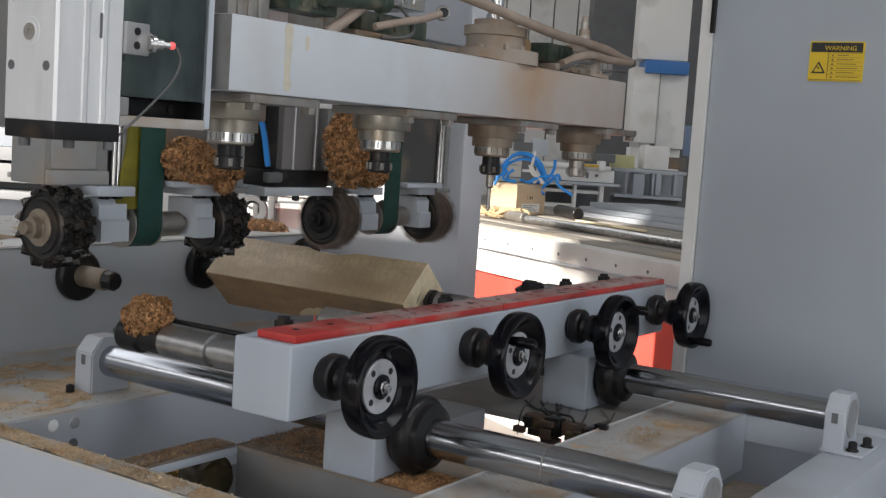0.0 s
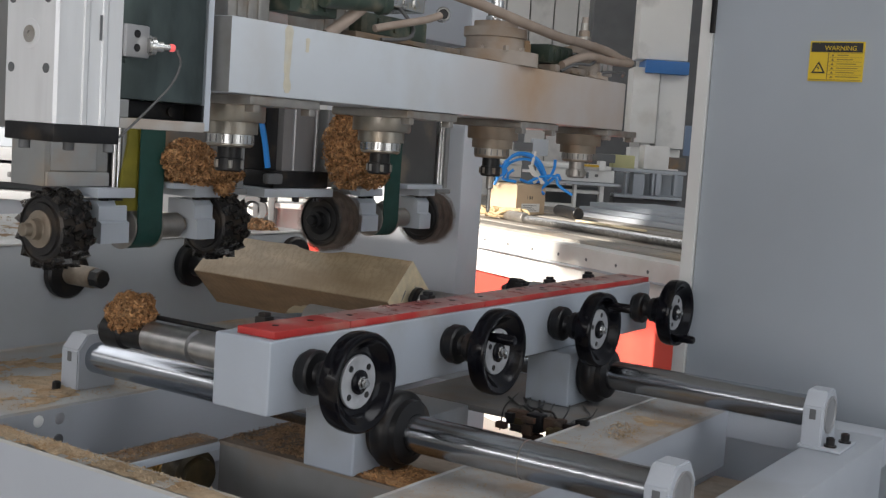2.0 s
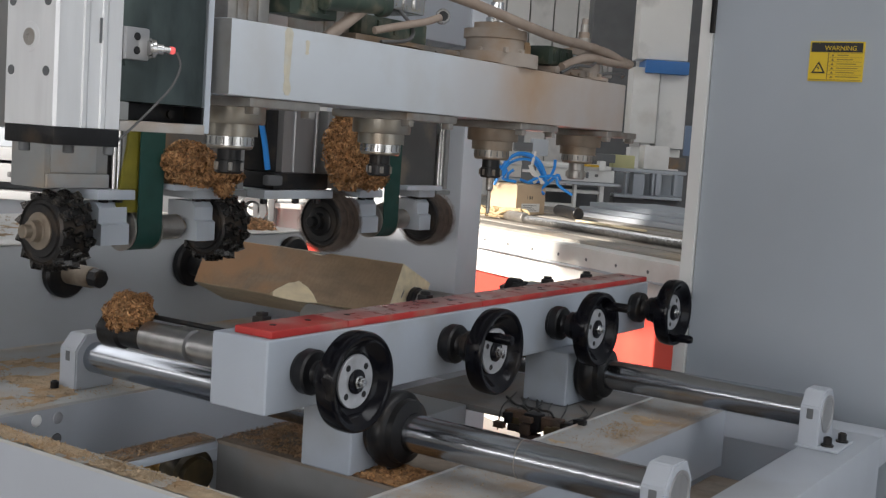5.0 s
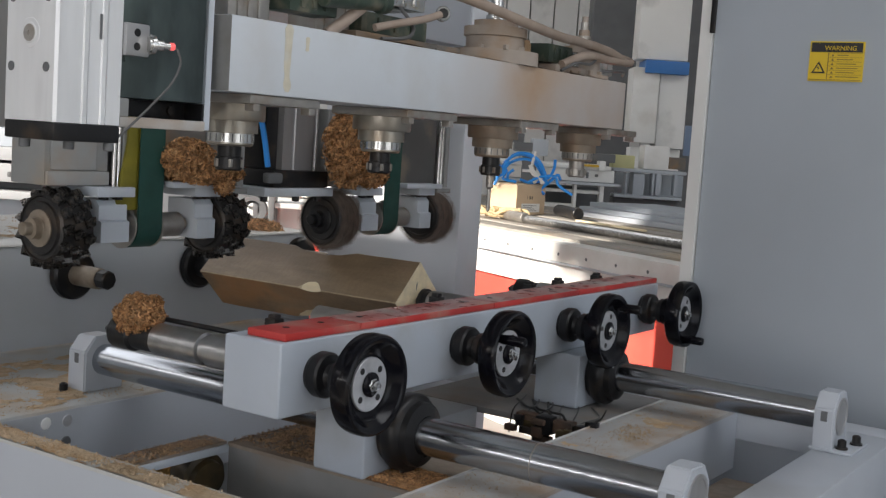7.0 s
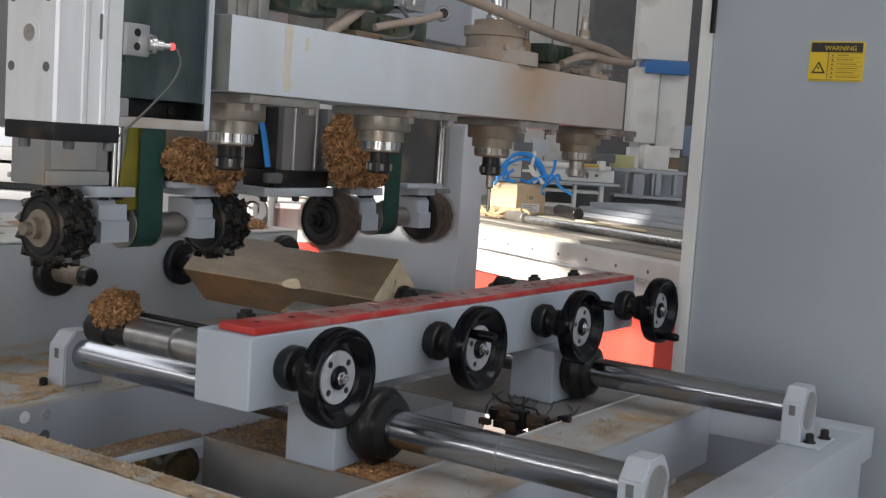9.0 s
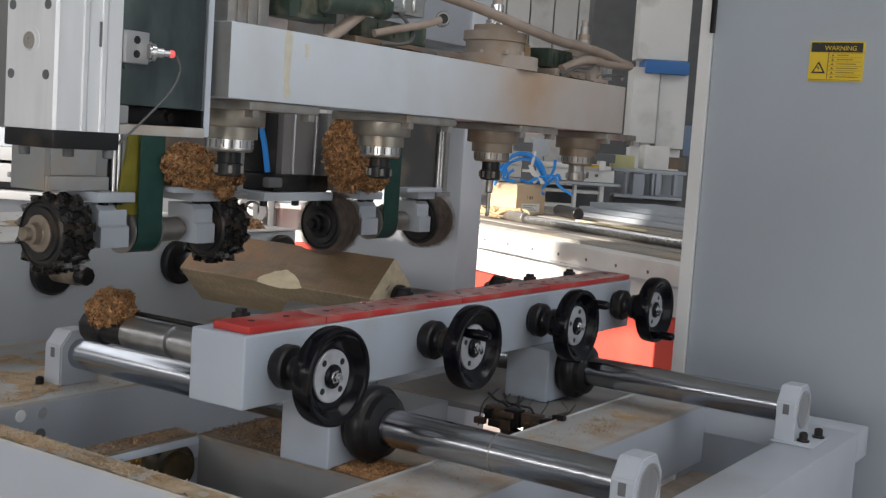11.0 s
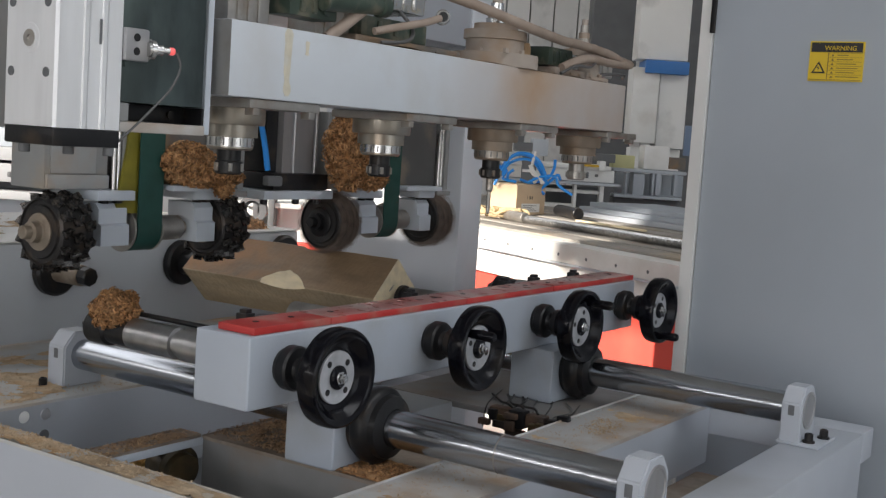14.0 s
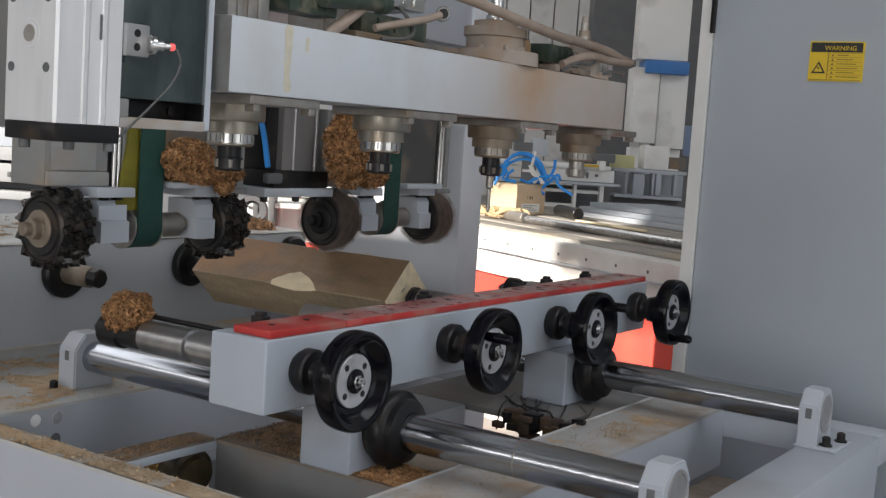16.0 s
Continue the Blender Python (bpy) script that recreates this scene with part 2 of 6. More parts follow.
def sawn(m, kerf, depth, stain=None, lean=0.35):
    """Saw marks across the grain of a timber face, and a burnt stain over its headstock half."""
    nt = m.node_tree
    bsdf = nt.nodes["Principled BSDF"]
    old = bsdf.inputs["Base Color"].links[0].from_socket
    coord = nt.nodes.new("ShaderNodeTexCoord")
    mapping = nt.nodes.new("ShaderNodeMapping")
    mapping.inputs["Rotation"].default_value = (0, lean, 0.2)
    nt.links.new(coord.outputs["Object"], mapping.inputs[0])
    wave = nt.nodes.new("ShaderNodeTexWave")
    wave.bands_direction = "X"
    for key, v in (("Scale", 17.0), ("Distortion", 16.0), ("Detail", 5.0), ("Detail Scale", 1.3), ("Detail Roughness", 0.7)):
        wave.inputs[key].default_value = v
    nt.links.new(mapping.outputs[0], wave.inputs["Vector"])
    ramp = nt.nodes.new("ShaderNodeValToRGB")
    ramp.color_ramp.elements[0].position, ramp.color_ramp.elements[0].color = 0.05, (depth, depth, depth, 1)
    ramp.color_ramp.elements[1].position, ramp.color_ramp.elements[1].color = 0.45, (0, 0, 0, 1)
    nt.links.new(wave.outputs["Fac"], ramp.inputs[0])
    mix = nt.nodes.new("ShaderNodeMix")
    mix.data_type = "RGBA"
    nt.links.new(ramp.outputs[0], mix.inputs["Factor"])
    nt.links.new(old, mix.inputs["A"])
    mix.inputs["B"].default_value = [*kerf, 1]
    colour = mix.outputs["Result"]
    if stain:
        split = nt.nodes.new("ShaderNodeSeparateXYZ")
        nt.links.new(coord.outputs["Object"], split.inputs[0])
        half = nt.nodes.new("ShaderNodeMapRange")
        half.inputs["From Min"].default_value, half.inputs["From Max"].default_value = 0.12, -0.10
        nt.links.new(split.outputs["X"], half.inputs["Value"])
        cloud = nt.nodes.new("ShaderNodeTexNoise")
        cloud.inputs["Scale"].default_value, cloud.inputs["Detail"].default_value, cloud.inputs["Distortion"].default_value = 9.0, 4.0, 0.6
        nt.links.new(coord.outputs["Object"], cloud.inputs["Vector"])
        cut = nt.nodes.new("ShaderNodeValToRGB")
        cut.color_ramp.elements[0].position, cut.color_ramp.elements[1].position = 0.38, 0.60
        nt.links.new(cloud.outputs[0], cut.inputs[0])
        both = nt.nodes.new("ShaderNodeMath")
        both.operation = "MULTIPLY"
        nt.links.new(half.outputs[0], both.inputs[0])
        nt.links.new(cut.outputs[0], both.inputs[1])
        burn = nt.nodes.new("ShaderNodeMix")
        burn.data_type = "RGBA"
        nt.links.new(both.outputs[0], burn.inputs["Factor"])
        nt.links.new(colour, burn.inputs["A"])
        burn.inputs["B"].default_value = [*stain, 1]
        colour = burn.outputs["Result"]
    nt.links.new(colour, bsdf.inputs["Base Color"])
    bump = nt.nodes.new("ShaderNodeBump")
    bump.inputs["Strength"].default_value, bump.inputs["Distance"].default_value = 0.25, 0.001
    nt.links.new(wave.outputs["Fac"], bump.inputs["Height"])
    nt.links.new(bsdf.inputs["Normal"].links[0].from_socket, bump.inputs["Normal"])
    nt.links.new(bump.outputs[0], bsdf.inputs["Normal"])


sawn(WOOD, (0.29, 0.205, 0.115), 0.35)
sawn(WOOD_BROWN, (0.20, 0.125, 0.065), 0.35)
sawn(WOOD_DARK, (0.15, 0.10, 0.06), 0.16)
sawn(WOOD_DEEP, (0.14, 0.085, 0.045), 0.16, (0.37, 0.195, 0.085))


def per_flake(m, low, high):
    """Each curl of a heap its own tone."""
    nt = m.node_tree
    bsdf = nt.nodes["Principled BSDF"]
    old = bsdf.inputs["Base Color"].links[0].from_socket
    geo = nt.nodes.new("ShaderNodeNewGeometry")
    tone = nt.nodes.new("ShaderNodeMapRange")
    tone.inputs["To Min"].default_value, tone.inputs["To Max"].default_value = low, high
    nt.links.new(geo.outputs["Random Per Island"], tone.inputs["Value"])
    mul = nt.nodes.new("ShaderNodeMix")
    mul.data_type, mul.blend_type = "RGBA", "MULTIPLY"
    mul.inputs["Factor"].default_value = 1.0
    nt.links.new(old, mul.inputs["A"])
    nt.links.new(tone.outputs[0], mul.inputs["B"])
    nt.links.new(mul.outputs["Result"], bsdf.inputs["Base Color"])


for heap_mat in (CHIPS, PALE_CHIPS, DARK_SAWDUST):
    per_flake(heap_mat, 0.42, 1.45)
per_flake(SHAVINGS, 0.75, 1.15)


# ---- mesh tools ----
def box(bm, x0, x1, y0, y1, z0, z1, b=0.003, seg=2):
    m = Matrix.LocRotScale(((x0 + x1) / 2, (y0 + y1) / 2, (z0 + z1) / 2), None, (abs(x1 - x0), abs(y1 - y0), abs(z1 - z0)))
    made = bmesh.ops.create_cube(bm, size=1, matrix=m)["verts"]
    if b:
        edges = {e for v in made for e in v.link_edges}
        bmesh.ops.bevel(bm, geom=list(edges), offset=b, segments=seg, affect="EDGES", profile=0.6)
    return bm


def lathe(bm, at, axis, prof, seg=32, mi=0):
    """Turn (radius, height) pairs about an axis."""
    turn = Vector(axis).to_track_quat("Z", "Y").to_matrix()
    rings = []
    for r, h in prof:
        if r < 1e-6:
            rings.append([bm.verts.new(Vector(at) + turn @ Vector((0, 0, h)))])
        else:
            rings.append([bm.verts.new(Vector(at) + turn @ Vector((r * math.cos(2 * math.pi * i / seg), r * math.sin(2 * math.pi * i / seg), h))) for i in range(seg)])
    for a, b in zip(rings, rings[1:]):
        for i in range(seg):
            j = (i + 1) % seg
            if len(a) == 1 and len(b) == 1:
                continue
            if len(a) == 1:
                f = bm.faces.new((a[0], b[j], b[i]))
            elif len(b) == 1:
                f = bm.faces.new((a[i], a[j], b[0]))
            else:
                f = bm.faces.new((a[i], a[j], b[j], b[i]))
            f.material_index = mi
    return bm


def rod(bm, a, b, r, seg=24, c=None):
    a, b = Vector(a), Vector(b)
    n = (b - a).length
    c = min(r * 0.15, n * 0.2) if c is None else c
    return lathe(bm, a, b - a, [(0, 0), (r - c, 0), (r, c), (r, n - c), (r - c, n), (0, n)], seg)


def smooth_path(pts, steps=8):
    pts = [Vector(q) for q in pts]
    ext = [2 * pts[0] - pts[1], *pts, 2 * pts[-1] - pts[-2]]
    out = []
    for i in range(1, len(ext) - 2):
        p0, p1, p2, p3 = ext[i - 1:i + 3]
        for s in range(steps):
            t = s / steps
            out.append(0.5 * (2 * p1 + (p2 - p0) * t + (2 * p0 - 5 * p1 + 4 * p2 - p3) * t * t + (3 * p1 - p0 - 3 * p2 + p3) * t ** 3))
    return out + [pts[-1]]


def tube(bm, pts, r, seg=8, steps=8, ribs=False):
    path = smooth_path(pts, steps)
    rings = []
    for i, q in enumerate(path):
        way = path[min(i + 1, len(path) - 1)] - path[max(i - 1, 0)]
        turn = way.to_track_quat("Z", "Y").to_matrix()
        rr = r * (0.62 if ribs and i % 4 < 2 else 1.0)
        rings.append([bm.verts.new(q + turn @ Vector((rr * math.cos(2 * math.pi * k / seg), rr * math.sin(2 * math.pi * k / seg), 0))) for k in range(seg)])
    for a, b in zip(rings, rings[1:]):
        for k in range(seg):
            bm.faces.new((a[k], a[(k + 1) % seg], b[(k + 1) % seg], b[k]))
    bm.faces.new(rings[0][::-1])
    bm.faces.new(rings[-1])
    return bm


def prism(bm, pts, a, b, axis="x"):
    """A polygon of (u, v) pairs drawn out from a to b along an axis."""
    def at(u, v, w):
        return {"x": (w, u, v), "y": (u, w, v), "z": (u, v, w)}[axis]
    one = [bm.verts.new(at(u, v, a)) for u, v in pts]
    two = [bm.verts.new(at(u, v, b)) for u, v in pts]
    n = len(pts)
    bm.faces.new(one[::-1])
    bm.faces.new(two)
    for i in range(n):
        bm.faces.new((one[i], one[(i + 1) % n], two[(i + 1) % n], two[i]))
    bmesh.ops.recalc_face_normals(bm, faces=bm.faces)
    return bm


BASES = {}
# the headstock, timber and milling units are enlarged 1 : 1.035 about the camera's eye, to fit its view
EYE_CENTRE, SCALE = Vector((0.0, 0.0, 1.35)), [1.0]


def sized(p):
    return EYE_CENTRE + (Vector(p) - EYE_CENTRE) * SCALE[0]


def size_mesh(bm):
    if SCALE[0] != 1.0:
        bm.transform(Matrix.Translation(EYE_CENTRE) @ Matrix.Diagonal((*[SCALE[0]] * 3, 1)) @ Matrix.Translation(-EYE_CENTRE))


def thing(name, base, label, category, group="", kind=""):
    ob = new(name)
    ob.empty_display_size = 0.05
    base = sized(base)
    ob.location = base
    BASES[ob.name] = Vector(base)
    return tagged(ob, label, category, group, kind)


def part(name, bm, material, parent, label="", at=None, angle=35):
    """Link a bmesh, drawn in the hall's axes, as one mesh under a thing or a part."""
    origin = BASES[parent.name]
    centre = sized(at) if at else origin
    size_mesh(bm)
    bm.transform(Matrix.Translation(-centre))
    bmesh.ops.recalc_face_normals(bm, faces=bm.faces)
    me = bpy.data.meshes.new(name)
    bm.to_mesh(me)
    bm.free()
    mats = material if isinstance(material, (list, tuple)) else [material]
    for m in mats:
        me.materials.append(m)
    me.shade_smooth()
    me.set_sharp_from_angle(angle=radians(angle))
    ob = new(name, me)
    ob.parent = parent
    ob.location = centre - origin
    BASES[ob.name] = centre
    if label:
        ob["label"] = label
    return ob


def solid(name, bm, material, label, category, kind="", group="", base=None, angle=35):
    """A thing that is one mesh."""
    bmesh.ops.recalc_face_normals(bm, faces=bm.faces)
    size_mesh(bm)
    base = sized(base) if base else Vector((0, 0, 0))
    bm.transform(Matrix.Translation(-base))
    me = bpy.data.meshes.new(name)
    bm.to_mesh(me)
    bm.free()
    for m in material if isinstance(material, (list, tuple)) else [material]:
        me.materials.append(m)
    me.shade_smooth()
    me.set_sharp_from_angle(angle=radians(angle))
    ob = new(name, me)
    ob.location = base
    BASES[ob.name] = base
    return tagged(ob, label, category, group, kind)


def B():
    return bmesh.new()


def flakes(bm, spots, size, rng, tilt=1.1):
    """Curled shavings: small bent strips at the spots (place, normal)."""
    for place, normal in spots:
        s = size * rng.uniform(0.5, 1.6)
        w = s * rng.uniform(0.16, 0.34)
        turn = Vector(normal).to_track_quat("Z", "Y").to_matrix().to_4x4() @ Euler((rng.uniform(-tilt, tilt), rng.uniform(-tilt, tilt), rng.uniform(0, 6.3))).to_matrix().to_4x4()
        m = Matrix.Translation(place) @ turn
        lift = s * rng.uniform(0.1, 0.5)
        row = []
        for k in range(4):
            u = k / 3 - 0.5
            h = lift * (1 - 4 * u * u)
            row.append((bm.verts.new(m @ Vector((u * s, -w / 2, h))), bm.verts.new(m @ Vector((u * s, w / 2, h + w * 0.2)))))
        for p, q in zip(row, row[1:]):
            bm.faces.new((p[0], q[0], q[1], p[1]))


def clump(bm, centre, radii, count, size, rng, core=0.8):
    """A ragged heap of shavings on a lumpy core."""
    c, r = Vector(centre), Vector(radii)
    ball = bmesh.ops.create_icosphere(bm, subdivisions=3, radius=1)["verts"]
    for v in ball:
        n = v.co.normalized()
        k = core * (1 + 0.22 * noise.noise(n * 2.2 + c * 9))
        v.co = c + Vector((n.x * r.x, n.y * r.y, n.z * r.z)) * k
    spots = []
    for _ in range(count):
        n = Vector((rng.gauss(0, 1), rng.gauss(0, 1), rng.gauss(0, 1))).normalized()
        k = core * (1 + 0.22 * noise.noise(n * 2.2 + c * 9)) * rng.uniform(0.93, 1.3)
        spots.append((c + Vector((n.x * r.x, n.y * r.y, n.z * r.z)) * k, n))
    flakes(bm, spots, size, rng)


def litter(bm, x0, x1, y0, y1, z, count, size, rng, dense=1.0):
    """Shavings strewn on a level top, thicker in drifts."""
    spots = []
    tries = 0
    while len(spots) < count and tries < count * 12:
        tries += 1
        x, y = rng.uniform(x0, x1), rng.uniform(y0, y1)
        d = noise.noise(Vector((x * 9, y * 9, z * 3))) * 0.5 + 0.5
        if rng.random() < (d * 1.5 - 0.35) * dense:
            spots.append((Vector((x, y, z + rng.uniform(0.0, 0.002 + 0.005 * max(0, d - 0.5)))), Vector((0, 0, 1))))
    flakes(bm, spots, size, rng, 0.3)


def drift(bm, x0, x1, y0, y1, z, high, seed, cover=0.5, cell=0.006, grain=16.0):
    """A low uneven layer of sawdust with ragged edges and bare gaps."""
    nx, ny = max(2, int((x1 - x0) / cell)), max(2, int((y1 - y0) / cell))
    grid = {}
    for i in range(nx + 1):
        for j in range(ny + 1):
            x, y = x0 + (x1 - x0) * i / nx, y0 + (y1 - y0) * j / ny
            q = Vector((x * grain, y * grain, seed))
            rim = min(1, 8 * min(i / nx, 1 - i / nx) + 0.35, 8 * min(j / ny, 1 - j / ny) + 0.35)
            d = (0.5 + 0.5 * noise.noise(q) + 0.22 * noise.noise(q * 3.1) + 0.16 * noise.noise(q * 8.7)) * rim - (1 - cover)
            if d > -0.03:
                grid[i, j] = bm.verts.new((x, y, z + high * max(0.0, d) * (1 + 0.6 * noise.noise(q * 15)) + (0.0006 if d > 0 else -0.001)))
    for i in range(nx):
        for j in range(ny):
            c = [grid.get(k) for k in ((i, j), (i + 1, j), (i + 1, j + 1), (i, j + 1))]
            if all(c):
                bm.faces.new(c)


# ---- hall ----
def hall():
    bm = B()
    box(bm, -26, 26, -16, 26, -0.3, 0.0, 0)
    solid("floor", bm, CONCRETE, "grey concrete workshop floor", "floor", "structure")

    def wall(name, pieces, label):
        bm = B()
        for q in pieces:
            box(bm, *q, 0)
        solid(name, bm, WALL, label, "wall", "structure")
    # unseen wall whose high window and bars are cut to shape the sun
    y0, y1, m0, m1 = -6.2, -6, -6.15, -6.05
    wall("sun_mask_wall", [(-12, -11.6, y0, y1, 0, 7), (-11.6, -0.9, y0, y1, 0, 2.5), (-11.6, -8.2, y0, y1, 2.5, 2.85), (-1.6, -0.9, y0, y1, 2.5, 2.85),
                        (-11.6, -7.05, y0, y1, 2.85, 4.3), (-7.05, -0.9, y0, y1, 2.85, 5.1), (-5.7, -0.9, y0, y1, 5.1, 5.42), (-7.05, -0.9, y0, y1, 5.42, 7), (-11.6, -7.05, y0, y1, 6.55, 7),
                        (-11.6, -10.5, m0, m1, 5.72, 6.12), (-7.28, -7.05, m0, m1, 5.62, 6.22), (-7.9, -7.28, m0, m1, 5.95, 6.22), (-8.25, -7.05, m0, m1, 6.22, 6.55), (-9.5, -9.4, m0, m1, 4.3, 5.72),
                        (4.1, 8, y0, y1, 0, 7), (-0.9, 4.1, y0, y1, 4.2, 7)], "unseen pale wall with openings added to shape the daylight")
    wall("wall_north", [(-12, 8, 16, 16.2, 0, 7)], "pale workshop wall behind the machines")
    wall("wall_west", [(-12.2, -12, -6.2, 16.2, 0, 7)], "plain pale workshop wall")
    # unseen wall, its gate opening added for the east fill lamp
    wall("wall_east", [(8, 8.2, -6.2, -1.6, 0, 7), (8, 8.2, 3.6, 16.2, 0, 7), (8, 8.2, -1.6, 3.6, 4.5, 7)], "unseen plain pale wall with a gate opening added for light")
    # unseen roof, its long strips closed so that no sun leaks in
    bm = B()
    for q in [(-12.2, -8.1), (-5.9, 2.4), (4.6, 8.2)]:
        box(bm, q[0], q[1], -6.2, 16.2, 7.0, 7.15, 0)
    box(bm, -8.1, 4.6, 9.2, 16.2, 7.0, 7.15, 0)
    box(bm, -8.1, 4.6, -6.2, -5.2, 7.0, 7.15, 0)
    box(bm, -8.1, -5.9, -5.2, 9.2, 7.05, 7.1, 0)
    box(bm, 2.4, 4.6, -5.2, 9.2, 7.05, 7.1, 0)
    solid("ceiling", bm, WALL, "unseen pale sheet roof, closed to keep the sun out", "ceiling", "structure")


hall()


# ---- machine that stands still ----
def still_machine():
    # far upright of the gantry
    leg = thing("gantry_column", (-2.1, 3.1, 0.0), "grey sheet steel column of the gantry", "machine column")
    bm = B()
    box(bm, -2.45, -1.912, 2.95, 3.07, 0.0, 2.6, 0.006)
    part("body", bm, COLUMN_PAINT, leg)
    bm = B()
    box(bm, -2.46, -1.845, 2.952, 3.066, 0.0, 0.66, 0.006)
    part("foot", bm, COLUMN_PAINT, leg)
    bridge = thing("gantry_bridge", (-2.2, 1.6, 2.0), "grey steel gantry bridge over the table", "machine bridge")
    bm = B()
    box(bm, -2.6, -1.915, 0.25, 2.948, 1.62, 2.6, 0.006)
    part("bridge_box", bm, GREY, bridge)
    for y, z in ((2.62, 1.735), (2.69, 1.722), (2.4, 1.74), (1.9, 1.74)):
        bm = B()
        rod(bm, (-1.916, y, z), (-1.913, y, z), 0.008, 14)
        part("bolt_hole", bm, DARK_GREY, bridge)
    # guard panel beside the table
    guard = thing("guard_panel", (-0.2, 3.05, 0.0), "tall grey painted sheet steel guard with a yellow warning label", "machine panel")
    bm = B()
    box(bm, -1.1625, 1.6, 2.95, 3.25, 0.0, 3.0, 0.006)
    part("sheet", bm, PANEL, guard)
    # white here stands for sunlight caught on the guard's edge
    bm = B()
    prism(bm, [(-1.197, 2.940), (-1.163, 2.938), (-1.163, 2.949), (-1.164, 2.9495), (-1.164, 3.05), (-1.197, 3.05)], 0.0, 3.0, "z")
    part("edge_strip", bm, WHITE, guard, "edge strip, whitened for the sun on it")
    bm = B()
    box(bm, -1.168, -1.154, 2.930, 2.9375, 1.665, 2.9, 0.002)
    hinge = part("hinge_slot", bm, MATT_BLACK, guard, "dark slotted hinge strip")
    x0, x1, z0, z1 = -0.9075, -0.7755, 1.551, 1.648
    bm = B()
    box(bm, x0, x1, 2.9455, 2.951, z0, z1, 0)
    sign = part("warning_label", bm, YELLOW, guard, "yellow warning label with black heading")
    bm = B()
    box(bm, x0 + 0.004, x1 - 0.004, 2.9435, 2.946, z1 - 0.026, z1 - 0.003, 0)
    part("heading_band", bm, INK, sign, "black heading band")
    text_line(sign, "WARNING", (x0 + x1) / 2 + 0.01, 2.9425, z1 - 0.022, 0.016, YELLOW)
    bm = B()
    for q in [(x0 + 0.046, x0 + 0.0475, z0 + 0.004, z1 - 0.027), (x0 + 0.003, x1 - 0.003, z0 + 0.003, z0 + 0.0042)]:
        box(bm, q[0], q[1], 2.9440, 2.946, q[2], q[3], 0)
    for k in range(6):
        z = z0 + 0.011 + k * 0.0105
        box(bm, x0 + 0.068, x0 + 0.068 + (0.07, 0.055, 0.066, 0.06, 0.05, 0.035)[k] * 0.78, 2.9440, 2.946, z - 0.0009, z + 0.0009, 0)
        prism(bm, [(x0 + 0.054, z - 0.003), (x0 + 0.061, z - 0.003), (x0 + 0.0575, z + 0.003)], 2.944, 2.946, "y")
        box(bm, x0 + 0.048, x1 - 0.004, 2.9442, 2.946, z + 0.0048, z + 0.0054, 0)
    part("print_bars", bm, FADED_INK, sign, "rows of small dark print")
    cx, cz = x0 + 0.025, z0 + 0.031
    bm = B()
    prism(bm, [(cx - 0.017, cz - 0.012), (cx + 0.017, cz - 0.012), (cx, cz + 0.017)], 2.9435, 2.946, "y")
    part("warning_triangle", bm, INK, sign, "black warning triangle")
    bm = B()
    prism(bm, [(cx - 0.011, cz - 0.0085), (cx + 0.011, cz - 0.0085), (cx, cz + 0.010)], 2.9425, 2.945, "y")
    part("triangle_field", bm, YELLOW, sign)
    bm = B()
    prism(bm, [(cx - 0.003, cz + 0.001), (cx + 0.001, cz + 0.007), (cx, cz + 0.001), (cx + 0.003, cz + 0.001), (cx - 0.001, cz - 0.007), (cx, cz - 0.001)], 2.9418, 2.944, "y")
    part("flash_mark", bm, INK, sign)
    # machine bed under the moving table
    bed = thing("machine_bed", (-1.4, 2.1, 0.0), "grey welded steel machine bed on the workshop floor", "machine bed")
    for y in (1.62, 2.62):
        bm = B()
        box(bm, -3.6, 0.4, y - 0.09, y + 0.09, 0.0, 0.46, 0.006)
        part("side_beam", bm, GREY, bed)
        bm = B()
        box(bm, -3.6, 0.4, y - 0.02, y + 0.02, 0.46, 0.50, 0.003)
        part("guide_rail", bm, STEEL, bed)


def text_line(parent, words, x, y, z, size, material):
    cu = bpy.data.curves.new("lettering", "FONT")
    cu.body, cu.size, cu.align_x = words, size, "CENTER"
    cu.extrude = 0.0004
    tmp = bpy.data.objects.new("lettering_tmp", cu)
    me = bpy.data.meshes.new_from_object(tmp)
    bpy.data.objects.remove(tmp)
    me.materials.append(material)
    ob = new("lettering", me)
    ob.parent = parent
    ob.matrix_basis = Matrix.Translation(Vector((x, y, z)) - BASES[parent.name]) @ Matrix.Rotation(radians(90), 4, "X")
    BASES[ob.name] = Vector((x, y, z))
    return ob


still_machine()

MOVES_TABLE, MOVES_HEAD, SPINS = [], [], []
AXES = [1.455, 1.878, 2.301, 2.724]
AZ = 0.958
TAIL_Y, TAIL_Z = [1.506, 1.944, 2.382, 2.819], 0.944


